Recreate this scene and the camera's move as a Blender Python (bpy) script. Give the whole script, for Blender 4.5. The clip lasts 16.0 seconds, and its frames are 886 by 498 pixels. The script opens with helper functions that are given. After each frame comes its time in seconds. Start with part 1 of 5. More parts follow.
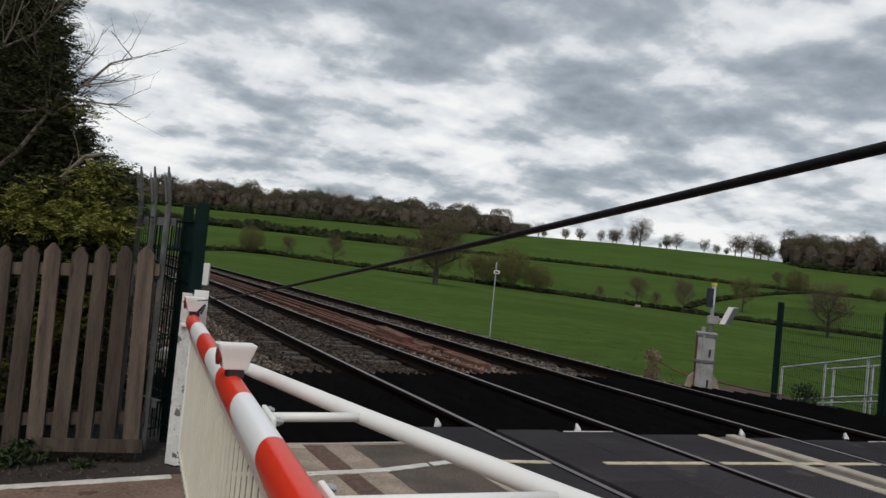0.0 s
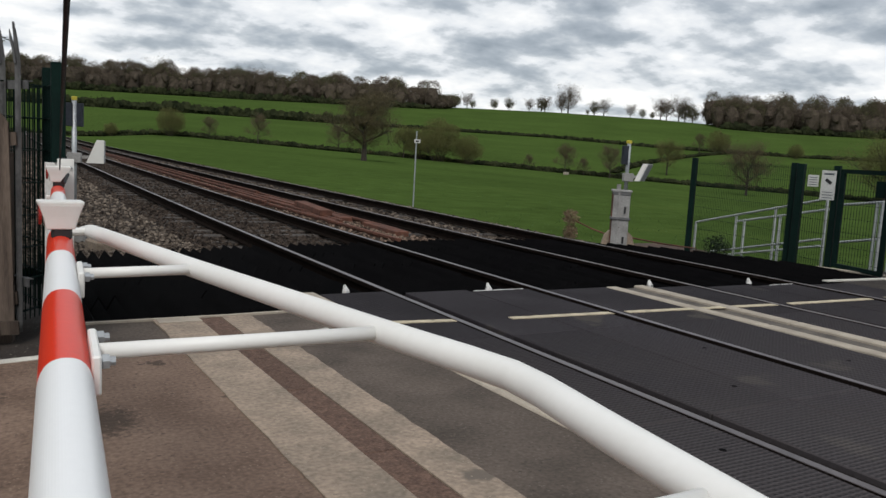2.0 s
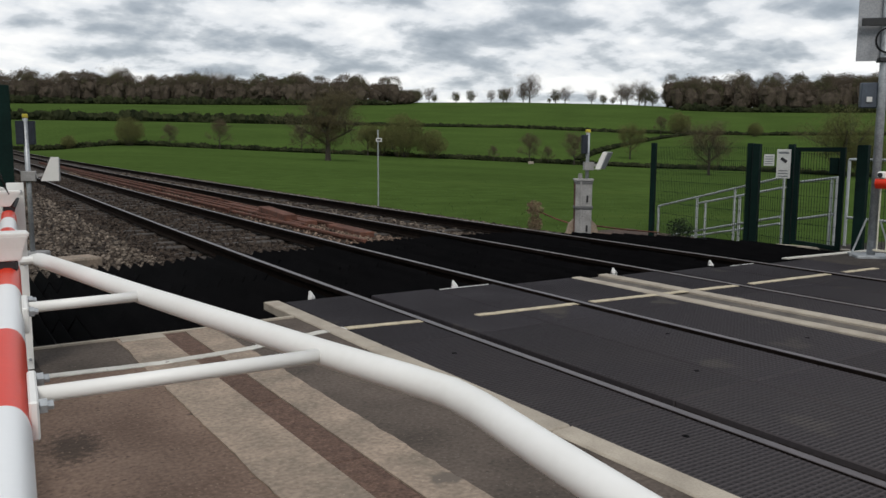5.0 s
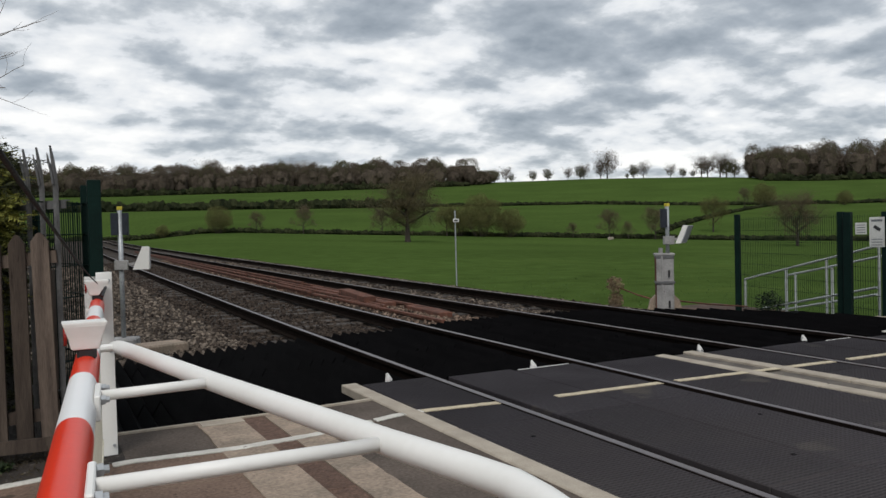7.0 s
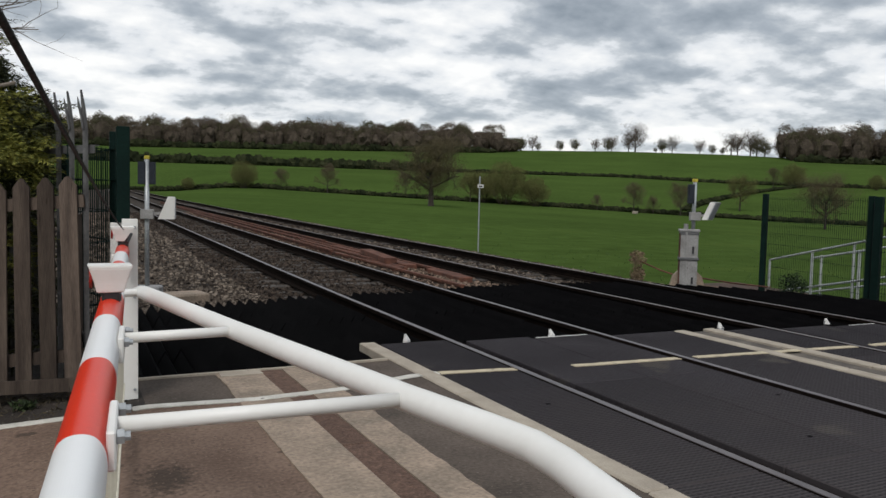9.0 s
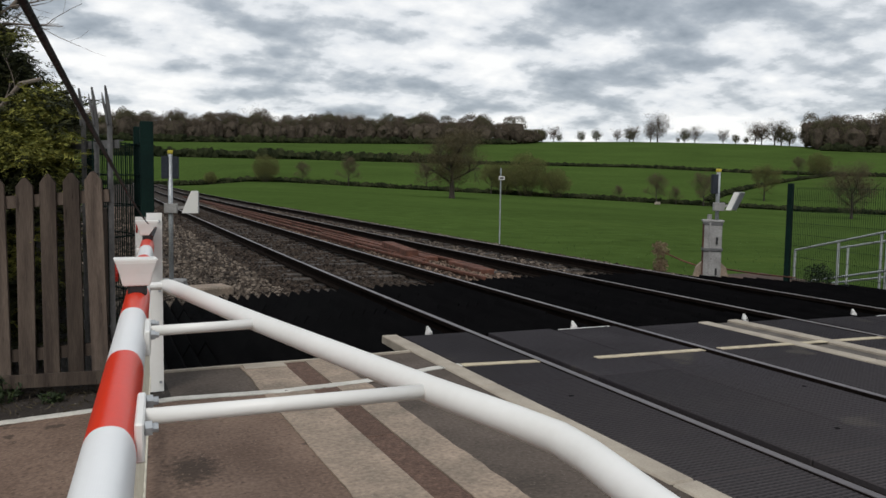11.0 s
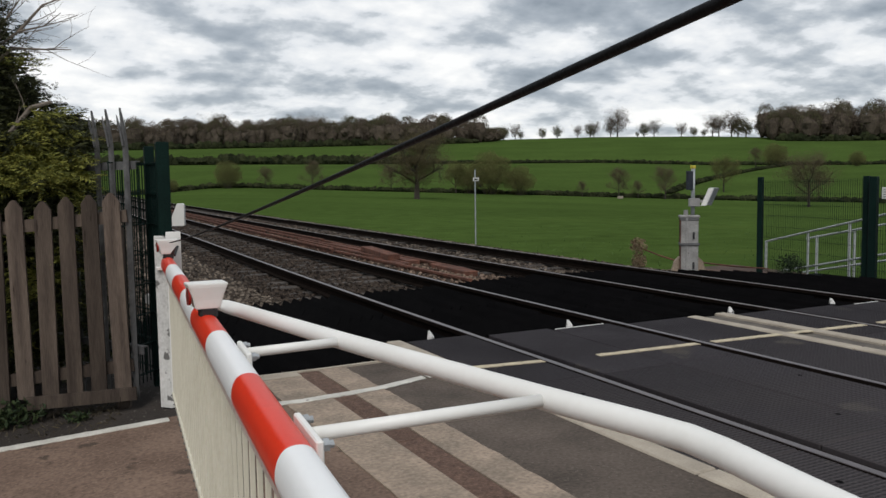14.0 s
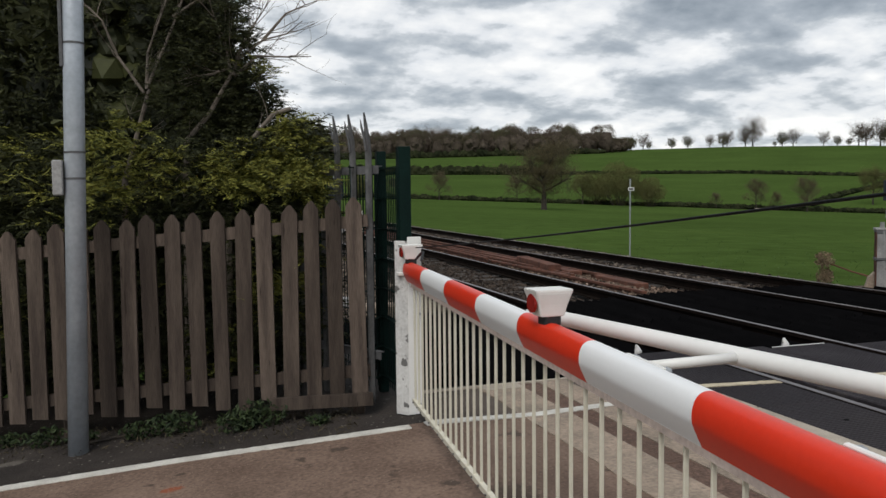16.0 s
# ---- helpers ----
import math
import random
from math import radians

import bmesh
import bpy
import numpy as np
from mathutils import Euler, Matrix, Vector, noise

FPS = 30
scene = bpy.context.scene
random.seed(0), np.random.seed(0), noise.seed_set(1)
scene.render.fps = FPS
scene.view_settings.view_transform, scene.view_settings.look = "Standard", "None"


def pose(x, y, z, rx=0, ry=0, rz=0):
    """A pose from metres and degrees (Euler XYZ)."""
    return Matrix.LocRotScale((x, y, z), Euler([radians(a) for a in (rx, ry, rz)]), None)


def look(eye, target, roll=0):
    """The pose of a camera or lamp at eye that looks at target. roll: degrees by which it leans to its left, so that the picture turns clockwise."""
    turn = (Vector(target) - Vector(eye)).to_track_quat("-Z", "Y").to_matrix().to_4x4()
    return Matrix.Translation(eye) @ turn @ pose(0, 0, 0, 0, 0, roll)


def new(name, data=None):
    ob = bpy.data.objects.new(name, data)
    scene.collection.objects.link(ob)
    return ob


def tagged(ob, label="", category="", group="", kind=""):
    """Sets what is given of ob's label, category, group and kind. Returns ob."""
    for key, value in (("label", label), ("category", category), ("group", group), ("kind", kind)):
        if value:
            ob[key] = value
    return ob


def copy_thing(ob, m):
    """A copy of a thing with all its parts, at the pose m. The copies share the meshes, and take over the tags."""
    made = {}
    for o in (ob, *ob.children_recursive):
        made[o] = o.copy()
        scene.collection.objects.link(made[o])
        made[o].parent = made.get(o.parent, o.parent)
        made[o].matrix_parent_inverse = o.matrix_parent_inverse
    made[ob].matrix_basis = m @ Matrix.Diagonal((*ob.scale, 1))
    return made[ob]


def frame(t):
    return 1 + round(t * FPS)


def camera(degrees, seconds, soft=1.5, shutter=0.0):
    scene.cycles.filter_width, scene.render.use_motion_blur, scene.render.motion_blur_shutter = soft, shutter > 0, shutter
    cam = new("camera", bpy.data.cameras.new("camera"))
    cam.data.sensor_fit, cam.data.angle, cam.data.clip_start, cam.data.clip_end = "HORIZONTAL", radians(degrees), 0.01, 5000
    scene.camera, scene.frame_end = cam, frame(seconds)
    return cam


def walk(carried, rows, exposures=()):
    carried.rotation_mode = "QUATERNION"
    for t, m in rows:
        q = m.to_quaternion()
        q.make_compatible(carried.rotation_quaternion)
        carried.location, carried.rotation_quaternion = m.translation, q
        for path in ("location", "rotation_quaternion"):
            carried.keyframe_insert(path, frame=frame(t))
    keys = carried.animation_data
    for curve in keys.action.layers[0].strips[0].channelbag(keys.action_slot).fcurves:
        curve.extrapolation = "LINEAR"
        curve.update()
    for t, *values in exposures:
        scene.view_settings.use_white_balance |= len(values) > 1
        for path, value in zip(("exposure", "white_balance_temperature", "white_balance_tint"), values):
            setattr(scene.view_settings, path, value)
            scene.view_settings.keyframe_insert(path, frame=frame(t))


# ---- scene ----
cam = camera(57.7, 16.0)
PATH = [
    (0, (-3.521, -5.133, 1.346), (-2.664, -3.327, 1.405), 5.6),
    (0.5, (-3.506, -5.14, 1.345), (-2.657, -3.33, 1.339), 5.7),
    (1, (-3.455, -5.075, 1.297), (-2.722, -3.214, 1.267), 8.1),
    (1.5, (-3.319, -5.064, 1.226), (-2.52, -3.242, 1.016), 4.0),
    (2, (-3.19, -5.058, 1.245), (-2.171, -3.354, 1.008), 3.2),
    (2.5, (-3.147, -5.07, 1.293), (-2.098, -3.372, 1.166), -0.2),
    (3, (-3.123, -5.087, 1.287), (-2.04, -3.42, 1.064), -2.5),
    (3.5, (-3.126, -5.085, 1.284), (-2.051, -3.42, 1.012), -2.2),
    (4, (-3.148, -5.098, 1.292), (-2.056, -3.442, 1.036), -0.1),
    (6.5, (-3.121, -5.094, 1.292), (-2.05, -3.415, 1.109), 0.1),
    (7, (-3.094, -5.083, 1.293), (-2.174, -3.308, 1.243), -1.5),
    (7.5, (-3.093, -5.058, 1.276), (-2.27, -3.241, 1.127), 0.4),
    (8, (-3.091, -5.067, 1.281), (-2.259, -3.252, 1.174), 0.6),
    (8.5, (-3.089, -5.071, 1.279), (-2.218, -3.273, 1.177), 0.0),
    (9, (-3.097, -5.059, 1.278), (-2.227, -3.263, 1.142), 1.3),
    (11.5, (-3.101, -5.055, 1.276), (-2.284, -3.237, 1.109), 0.8),
    (12, (-3.169, -5.073, 1.26), (-2.297, -3.287, 1.036), 0.3),
    (12.5, (-3.299, -5.138, 1.327), (-2.272, -3.44, 1.071), -1.4),
    (13, (-3.32, -5.157, 1.338), (-2.308, -3.442, 1.153), -2.3),
    (13.5, (-3.346, -5.121, 1.343), (-2.478, -3.328, 1.166), -1.2),
    (14, (-3.436, -5.076, 1.342), (-2.537, -3.297, 1.186), -0.9),
    (14.5, (-3.554, -5.002, 1.336), (-2.803, -3.153, 1.205), -1.1),
    (15, (-3.61, -4.903, 1.326), (-2.961, -3.016, 1.194), -0.8),
    (15.5, (-3.764, -4.681, 1.325), (-3.204, -2.763, 1.221), -1.6),
    (16, (-4.04, -4.626, 1.321), (-3.419, -2.729, 1.195), -0.6),
]
walk(cam, [(t, look(eye, target, roll)) for t, eye, target, roll in PATH], [(0.0, -0.14), (1.0, 0.05), (1.6, 0.05), (3.5, 0.0), (16.0, -0.01)])

# ---------------------------------------------------------------- light
world = bpy.data.worlds.new("cloudy_sky")
scene.world = world
world.use_nodes = True
wn, wl = world.node_tree.nodes, world.node_tree.links
wn.clear()


def wmath(op, a, b=None):
    n = wn.new("ShaderNodeMath")
    n.operation = op
    for i, v in enumerate((a, b)):
        if v is None:
            continue
        if isinstance(v, (int, float)):
            n.inputs[i].default_value = v
        else:
            wl.new(v, n.inputs[i])
    return n.outputs[0]


SUN_EL, SUN_AZ = radians(50), radians(215)
w_out = wn.new("ShaderNodeOutputWorld")
w_bg = wn.new("ShaderNodeBackground")
w_sky = wn.new("ShaderNodeTexSky")
w_sky.sky_type = "NISHITA"
w_sky.sun_disc = False
w_sky.sun_elevation, w_sky.sun_rotation = SUN_EL, SUN_AZ
w_co = wn.new("ShaderNodeTexCoord")
w_sep = wn.new("ShaderNodeSeparateXYZ")
wl.new(w_co.outputs["Generated"], w_sep.inputs[0])
up = wmath("MAXIMUM", w_sep.outputs[2], 0.0)
# the clouds lie on a level sheet, so they flatten and crowd towards the horizon
deck = wmath("ADD", up, 0.26)
w_com = wn.new("ShaderNodeCombineXYZ")
wl.new(wmath("DIVIDE", w_sep.outputs[0], deck), w_com.inputs[0])
wl.new(wmath("DIVIDE", w_sep.outputs[1], deck), w_com.inputs[1])


def wnoise(scale, detail, rough, dist, offset, nearer=1.0):
    m = wn.new("ShaderNodeMapping")
    m.inputs["Location"].default_value = offset
    m.inputs["Scale"].default_value = (nearer, nearer, 1.0)
    wl.new(w_com.outputs[0], m.inputs["Vector"])
    n = wn.new("ShaderNodeTexNoise")
    n.inputs["Scale"].default_value, n.inputs["Detail"].default_value = scale, detail
    n.inputs["Roughness"].default_value, n.inputs["Distortion"].default_value = rough, dist
    wl.new(m.outputs[0], n.inputs["Vector"])
    return n.outputs["Fac"]


big = wnoise(1.7, 3, 0.5, 0.0, (3.1, 1.7, 0.6))
mid = wnoise(4.0, 11, 0.52, 0.08, (0.4, 5.2, 0.3))
above = wnoise(4.0, 11, 0.52, 0.08, (0.4, 5.2, 0.3), 0.968)
lit_top = wmath("MULTIPLY", wmath("SUBTRACT", mid, above), 0.40)
cloud = wmath("ADD", wmath("ADD", wmath("MULTIPLY", big, 0.50), wmath("MULTIPLY", mid, 0.50)), lit_top)
low = wmath("MULTIPLY", wmath("SUBTRACT", 0.30, wmath("MINIMUM", up, 0.30)), 0.33)
cloud = wmath("ADD", wmath("ADD", cloud, low), -0.029)
ramp = wn.new("ShaderNodeValToRGB")
wl.new(cloud, ramp.inputs[0])
cr = ramp.color_ramp
cr.elements[0].position, cr.elements[0].color = 0.33, (0.28, 0.325, 0.375, 1)
cr.elements[1].position, cr.elements[1].color = 0.67, (1.04, 1.04, 1.03, 1)
for p, c in ((0.445, (0.425, 0.472, 0.525, 1)), (0.505, (0.59, 0.63, 0.67, 1)), (0.548, (0.80, 0.83, 0.865, 1))):
    e = cr.elements.new(p)
    e.color = c
blue = wn.new("ShaderNodeMixRGB")
blue.blend_type = "MULTIPLY"
blue.inputs[0].default_value = 1.0
wl.new(w_sky.outputs[0], blue.inputs[1])
blue.inputs[2].default_value = (0.10, 0.10, 0.10, 1)
mixs = wn.new("ShaderNodeMixRGB")
mixs.inputs[0].default_value = 0.94
wl.new(blue.outputs[0], mixs.inputs[1])
wl.new(ramp.outputs[0], mixs.inputs[2])
wl.new(mixs.outputs[0], w_bg.inputs["Color"])
w_bg.inputs["Strength"].default_value = 1.0
wl.new(w_bg.outputs[0], w_out.inputs[0])

sun_data = bpy.data.lights.new("sun", "SUN")
sun_data.energy, sun_data.angle, sun_data.color = 1.9, radians(25), (1.0, 0.96, 0.9)
sun = new("sun", sun_data)
sun.matrix_world = look((0, 0, 60), (-60 * math.cos(SUN_EL) * math.sin(SUN_AZ), -60 * math.cos(SUN_EL) * math.cos(SUN_AZ), 60 - 60 * math.sin(SUN_EL)))

# ---------------------------------------------------------------- materials


def material(name, base, rough=0.7, second=None, scale=6.0, fine=60.0, bump=0.2, metal=0.0, wear=None, wear_at=0.62, wear_scale=3.0, rand=0.0, stretch=(1, 1, 1), spec=0.5, grain=0.45):
    """A surface with colour variation at two scales, fine relief and, if given, worn or stained patches."""
    m = bpy.data.materials.new(name)
    m.use_nodes = True
    n, l = m.node_tree.nodes, m.node_tree.links
    b = n["Principled BSDF"]
    b.inputs["Roughness"].default_value, b.inputs["Metallic"].default_value = rough, metal
    b.inputs["Specular IOR Level"].default_value = spec
    geo = n.new("ShaderNodeNewGeometry")
    mp = n.new("ShaderNodeMapping")
    mp.inputs["Scale"].default_value = stretch
    l.new(geo.outputs["Position"], mp.inputs["Vector"])

    def noise_at(s, detail=6.0):
        t = n.new("ShaderNodeTexNoise")
        t.inputs["Scale"].default_value, t.inputs["Detail"].default_value = s, detail
        l.new(mp.outputs[0], t.inputs["Vector"])
        return t.outputs["Fac"]

    second = second or tuple(c * 0.72 for c in base)
    r = n.new("ShaderNodeValToRGB")
    r.color_ramp.elements[0].position, r.color_ramp.elements[1].position = 0.34, 0.66
    r.color_ramp.elements[0].color, r.color_ramp.elements[1].color = (*second, 1), (*base, 1)
    l.new(noise_at(scale), r.inputs[0])
    col = r.outputs[0]
    f = noise_at(fine, 3.0)
    g = n.new("ShaderNodeMixRGB")
    g.blend_type = "OVERLAY"
    g.inputs[0].default_value = grain
    l.new(col, g.inputs[1])
    l.new(f, g.inputs[2])
    col = g.outputs[0]
    if wear:
        wr = n.new("ShaderNodeValToRGB")
        wr.color_ramp.elements[0].position, wr.color_ramp.elements[1].position = wear_at, wear_at + 0.04
        l.new(noise_at(wear_scale, 8.0), wr.inputs[0])
        k = n.new("ShaderNodeMixRGB")
        l.new(wr.outputs[0], k.inputs[0])
        l.new(col, k.inputs[1])
        k.inputs[2].default_value = (*wear, 1)
        col = k.outputs[0]
    if rand:
        o = n.new("ShaderNodeObjectInfo")
        mm = n.new("ShaderNodeMapRange")
        mm.inputs["To Min"].default_value, mm.inputs["To Max"].default_value = 1 - rand, 1 + rand
        l.new(o.outputs["Random"], mm.inputs["Value"])
        h = n.new("ShaderNodeVectorMath")
        h.operation = "SCALE"
        l.new(col, h.inputs[0])
        l.new(mm.outputs[0], h.inputs["Scale"])
        col = h.outputs[0]
    l.new(col, b.inputs["Base Color"])
    if bump:
        bp = n.new("ShaderNodeBump")
        bp.inputs["Strength"].default_value, bp.inputs["Distance"].default_value = bump, 0.01
        l.new(f, bp.inputs["Height"])
        l.new(bp.outputs[0], b.inputs["Normal"])
    return m


def island_material(name, a, c, rough=0.7, spec=0.3, scale=30.0, mottle=0.4):
    """Colour that varies from piece to piece of one mesh (stones, leaves)."""
    m = bpy.data.materials.new(name)
    m.use_nodes = True
    n, l = m.node_tree.nodes, m.node_tree.links
    b = n["Principled BSDF"]
    b.inputs["Roughness"].default_value = rough
    b.inputs["Specular IOR Level"].default_value = spec
    geo = n.new("ShaderNodeNewGeometry")
    r = n.new("ShaderNodeValToRGB")
    r.color_ramp.elements[0].color, r.color_ramp.elements[1].color = (*a, 1), (*c, 1)
    l.new(geo.outputs["Random Per Island"], r.inputs[0])
    t = n.new("ShaderNodeTexNoise")
    t.inputs["Scale"].default_value, t.inputs["Detail"].default_value = scale, 8.0
    l.new(geo.outputs["Position"], t.inputs["Vector"])
    g = n.new("ShaderNodeMixRGB")
    g.blend_type = "OVERLAY"
    g.inputs[0].default_value = mottle
    l.new(r.outputs[0], g.inputs[1])
    l.new(t.outputs["Fac"], g.inputs[2])
    l.new(g.outputs[0], b.inputs["Base Color"])
    return m


M_ROAD = material("brown_asphalt", (0.205, 0.143, 0.110), 0.95, (0.134, 0.091, 0.070), 2.0, 48, 0.6, spec=0.15, grain=0.62, wear=(0.078, 0.057, 0.045), wear_at=0.66, wear_scale=5.0)
M_PAVE = material("dark_asphalt", (0.048, 0.040, 0.035), 0.95, (0.026, 0.022, 0.020), 3.0, 75, 0.6, grain=0.7, wear=(0.11, 0.098, 0.085), wear_at=0.66, wear_scale=2.5, spec=0.2)
M_GREYROAD = material("grey_asphalt", (0.114, 0.091, 0.076), 0.95, (0.068, 0.055, 0.046), 2.2, 48, 0.5, grain=0.55, wear=(0.14, 0.122, 0.103), wear_at=0.68, wear_scale=1.6, spec=0.2)
M_CONC = material("concrete", (0.325, 0.250, 0.190), 0.92, (0.195, 0.156, 0.120), 4, 42, 0.6, grain=0.6, wear=(0.13, 0.105, 0.085), wear_at=0.66, wear_scale=2.2)
M_KERB = material("kerb_concrete", (0.40, 0.35, 0.285), 0.88, (0.30, 0.26, 0.21), 5, 90, 0.3, rand=0.08, grain=0.25)
M_BRICKSTRIP = material("brown_blocks", (0.142, 0.089, 0.067), 0.95, (0.090, 0.057, 0.045), 20, 70, 1.0, grain=0.8, rand=0.12, spec=0.2)
M_DIRT = material("dirty_infill", (0.125, 0.107, 0.09), 0.95, (0.06, 0.052, 0.046), 5, 90, 0.5)
M_LINE = material("white_road_paint", (0.62, 0.60, 0.55), 0.8, (0.46, 0.44, 0.40), 7, 120, 0.2, wear=(0.17, 0.15, 0.13), wear_at=0.69, wear_scale=16)
M_YLINE = material("yellowed_paint", (0.54, 0.465, 0.33), 0.85, (0.40, 0.34, 0.245), 8, 120, 0.2, wear=(0.07, 0.06, 0.05), wear_at=0.65, wear_scale=11)
M_RAILTOP = material("polished_rail_steel", (0.15, 0.128, 0.130), 0.36, (0.105, 0.089, 0.091), 5, 90, 0.05, metal=0.55, grain=0.3)
M_RAILDULL = material("dull_rail_head", (0.15, 0.128, 0.125), 0.42, (0.095, 0.078, 0.076), 5, 90, 0.1, metal=0.3)
M_RAIL = material("rusty_rail_steel", (0.013, 0.0095, 0.008), 1.0, (0.008, 0.006, 0.005), 8, 100, 0.3, spec=0.02)
M_RUST = material("bright_rust", (0.150, 0.066, 0.045), 0.9, (0.066, 0.033, 0.025), 5, 80, 0.4, spec=0.2)
M_SLEEPER = material("old_sleeper", (0.060, 0.048, 0.040), 0.9, (0.030, 0.026, 0.023), 6, 80, 0.4, rand=0.2)
M_BALLASTBED = material("ballast_bed", (0.055, 0.043, 0.034), 0.95, (0.022, 0.018, 0.015), 9, 45, 1.0, spec=0.1)
M_DARKSTONE = island_material("grimy_stone", (0.014, 0.011, 0.010), (0.080, 0.062, 0.050), 0.95, 0.1)
M_PINKSTONE = island_material("pinkish_stone", (0.060, 0.040, 0.030), (0.27, 0.195, 0.15), 0.95, 0.15)
M_STONE = island_material("ballast_stone", (0.030, 0.023, 0.019), (0.225, 0.185, 0.150), 0.95, 0.15)
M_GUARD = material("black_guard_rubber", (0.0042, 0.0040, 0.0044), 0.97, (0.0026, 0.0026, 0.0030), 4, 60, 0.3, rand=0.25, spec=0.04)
M_WHITEBOOM = material("white_boom_film", (0.81, 0.815, 0.82), 0.36, (0.79, 0.795, 0.80), 2, 70, 0.02, grain=0.08)
M_RED = material("red_boom_film", (0.68, 0.036, 0.011), 0.34, (0.66, 0.034, 0.011), 3, 70, 0.015, grain=0.12, spec=0.35)
M_WHITE = material("white_gloss_paint", (0.79, 0.78, 0.755), 0.42, (0.73, 0.72, 0.69), 3, 60, 0.04, grain=0.10)
M_CREAM = material("cream_slat_paint", (0.64, 0.605, 0.50), 0.5, (0.58, 0.545, 0.445), 5, 60, 0.05, grain=0.12)
M_CHIPPED = material("chipped_white_paint", (0.66, 0.65, 0.63), 0.6, (0.50, 0.49, 0.48), 5, 60, 0.1, wear=(0.14, 0.135, 0.13), wear_at=0.60, wear_scale=14)
M_PINK = material("faded_trim", (0.56, 0.46, 0.41), 0.6, (0.46, 0.38, 0.34), 6, 60, 0.1)
M_GALV = material("galvanised_steel", (0.40, 0.42, 0.44), 0.48, (0.30, 0.315, 0.33), 12, 50, 0.05, metal=0.45)
M_COLUMN = material("column_zinc", (0.47, 0.51, 0.56), 0.42, (0.38, 0.415, 0.46), 7, 40, 0.04, metal=0.25, grain=0.2)
M_HANDRAIL = material("bright_galvanised", (0.48, 0.50, 0.51), 0.5, (0.38, 0.40, 0.41), 12, 50, 0.05, metal=0.2, grain=0.15)
M_DULLGALV = material("dull_galvanised", (0.135, 0.135, 0.138), 0.6, (0.085, 0.085, 0.088), 10, 50, 0.1, metal=0.3)
M_GREEN = material("dark_green_coating", (0.0042, 0.0165, 0.0135), 0.65, (0.003, 0.011, 0.0095), 5, 60, 0.05, spec=0.1)
M_WOOD = material("weathered_wood", (0.108, 0.084, 0.068), 0.92, (0.056, 0.043, 0.036), 2.4, 26, 0.5, spec=0.15, wear=(0.036, 0.027, 0.022), wear_at=0.67, wear_scale=6, rand=0.38, stretch=(7, 7, 0.7))
M_CABLE = material("black_cable", (0.006, 0.006, 0.007), 0.6, None, 9, 90, 0.2, spec=0.15)
M_BLACK = material("black_plastic", (0.02, 0.02, 0.022), 0.5, None, 9, 90, 0.1)
M_LENS = material("red_lens", (0.30, 0.02, 0.015), 0.2, None, 9, 90, 0.0)
M_GREYBOX = material("weathered_grey_paint", (0.31, 0.305, 0.30), 0.65, (0.20, 0.195, 0.19), 5, 60, 0.1, wear=(0.13, 0.12, 0.11), wear_at=0.64, wear_scale=7)
M_SIGNBACK = material("grey_sign_back", (0.30, 0.31, 0.33), 0.6, (0.26, 0.27, 0.29), 3, 60, 0.03)
M_PANEL = material("dark_panel", (0.030, 0.035, 0.046), 0.6, (0.020, 0.024, 0.032), 12, 60, 0.05, spec=0.2)
M_BLUEBOX = material("blue_grey_box", (0.065, 0.08, 0.105), 0.5, None, 5, 60, 0.03)
M_YELLOW = material("yellow_cap", (0.60, 0.50, 0.05), 0.5, None, 5, 60, 0.03)
M_SIGNW = material("white_sign", (0.62, 0.62, 0.60), 0.5, (0.54, 0.54, 0.52), 5, 60, 0.03)
M_BARK = material("pale_bark", (0.19, 0.158, 0.13), 0.9, (0.11, 0.092, 0.078), 9, 50, 0.5)
M_DARKBARK = material("dark_bark", (0.050, 0.040, 0.031), 0.95, (0.030, 0.024, 0.02), 3, 20, 0.5)
M_GRASS = material("field_grass", (0.059, 0.096, 0.0235), 1.0, (0.046, 0.075, 0.019), 0.035, 1.1, 0.5, wear=(0.061, 0.094, 0.0235), wear_at=0.63, wear_scale=0.15, spec=0.0)
M_EARTH = material("bare_earth", (0.082, 0.043, 0.026), 0.98, (0.038, 0.022, 0.015), 2, 30, 0.6)
# the near-black end of this range includes shade within the conifer
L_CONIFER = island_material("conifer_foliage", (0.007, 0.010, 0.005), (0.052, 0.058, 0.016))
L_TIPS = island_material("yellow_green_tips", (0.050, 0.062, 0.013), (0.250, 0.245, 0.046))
L_WEED = island_material("weed_leaves", (0.011, 0.022, 0.008), (0.038, 0.056, 0.018))
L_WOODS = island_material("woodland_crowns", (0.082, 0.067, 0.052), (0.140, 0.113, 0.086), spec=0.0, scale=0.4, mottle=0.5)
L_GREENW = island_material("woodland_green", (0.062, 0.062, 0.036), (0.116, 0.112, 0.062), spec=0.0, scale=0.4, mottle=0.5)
# darker than the crown leaves: paints the shade deep inside the wood
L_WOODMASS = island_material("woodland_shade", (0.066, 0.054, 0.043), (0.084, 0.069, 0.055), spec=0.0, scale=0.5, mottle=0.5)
L_OAK = island_material("oak_buds", (0.050, 0.041, 0.020), (0.122, 0.099, 0.046))
L_DEAD = island_material("dead_grass", (0.026, 0.021, 0.013), (0.072, 0.056, 0.032))
L_BROWNBUD = island_material("brown_buds", (0.055, 0.042, 0.024), (0.125, 0.095, 0.052))
L_BUSH = island_material("spring_bush", (0.068, 0.074, 0.028), (0.170, 0.165, 0.070), spec=0.0, scale=0.5, mottle=0.5)
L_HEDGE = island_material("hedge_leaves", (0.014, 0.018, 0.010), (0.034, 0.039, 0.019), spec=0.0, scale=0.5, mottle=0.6)
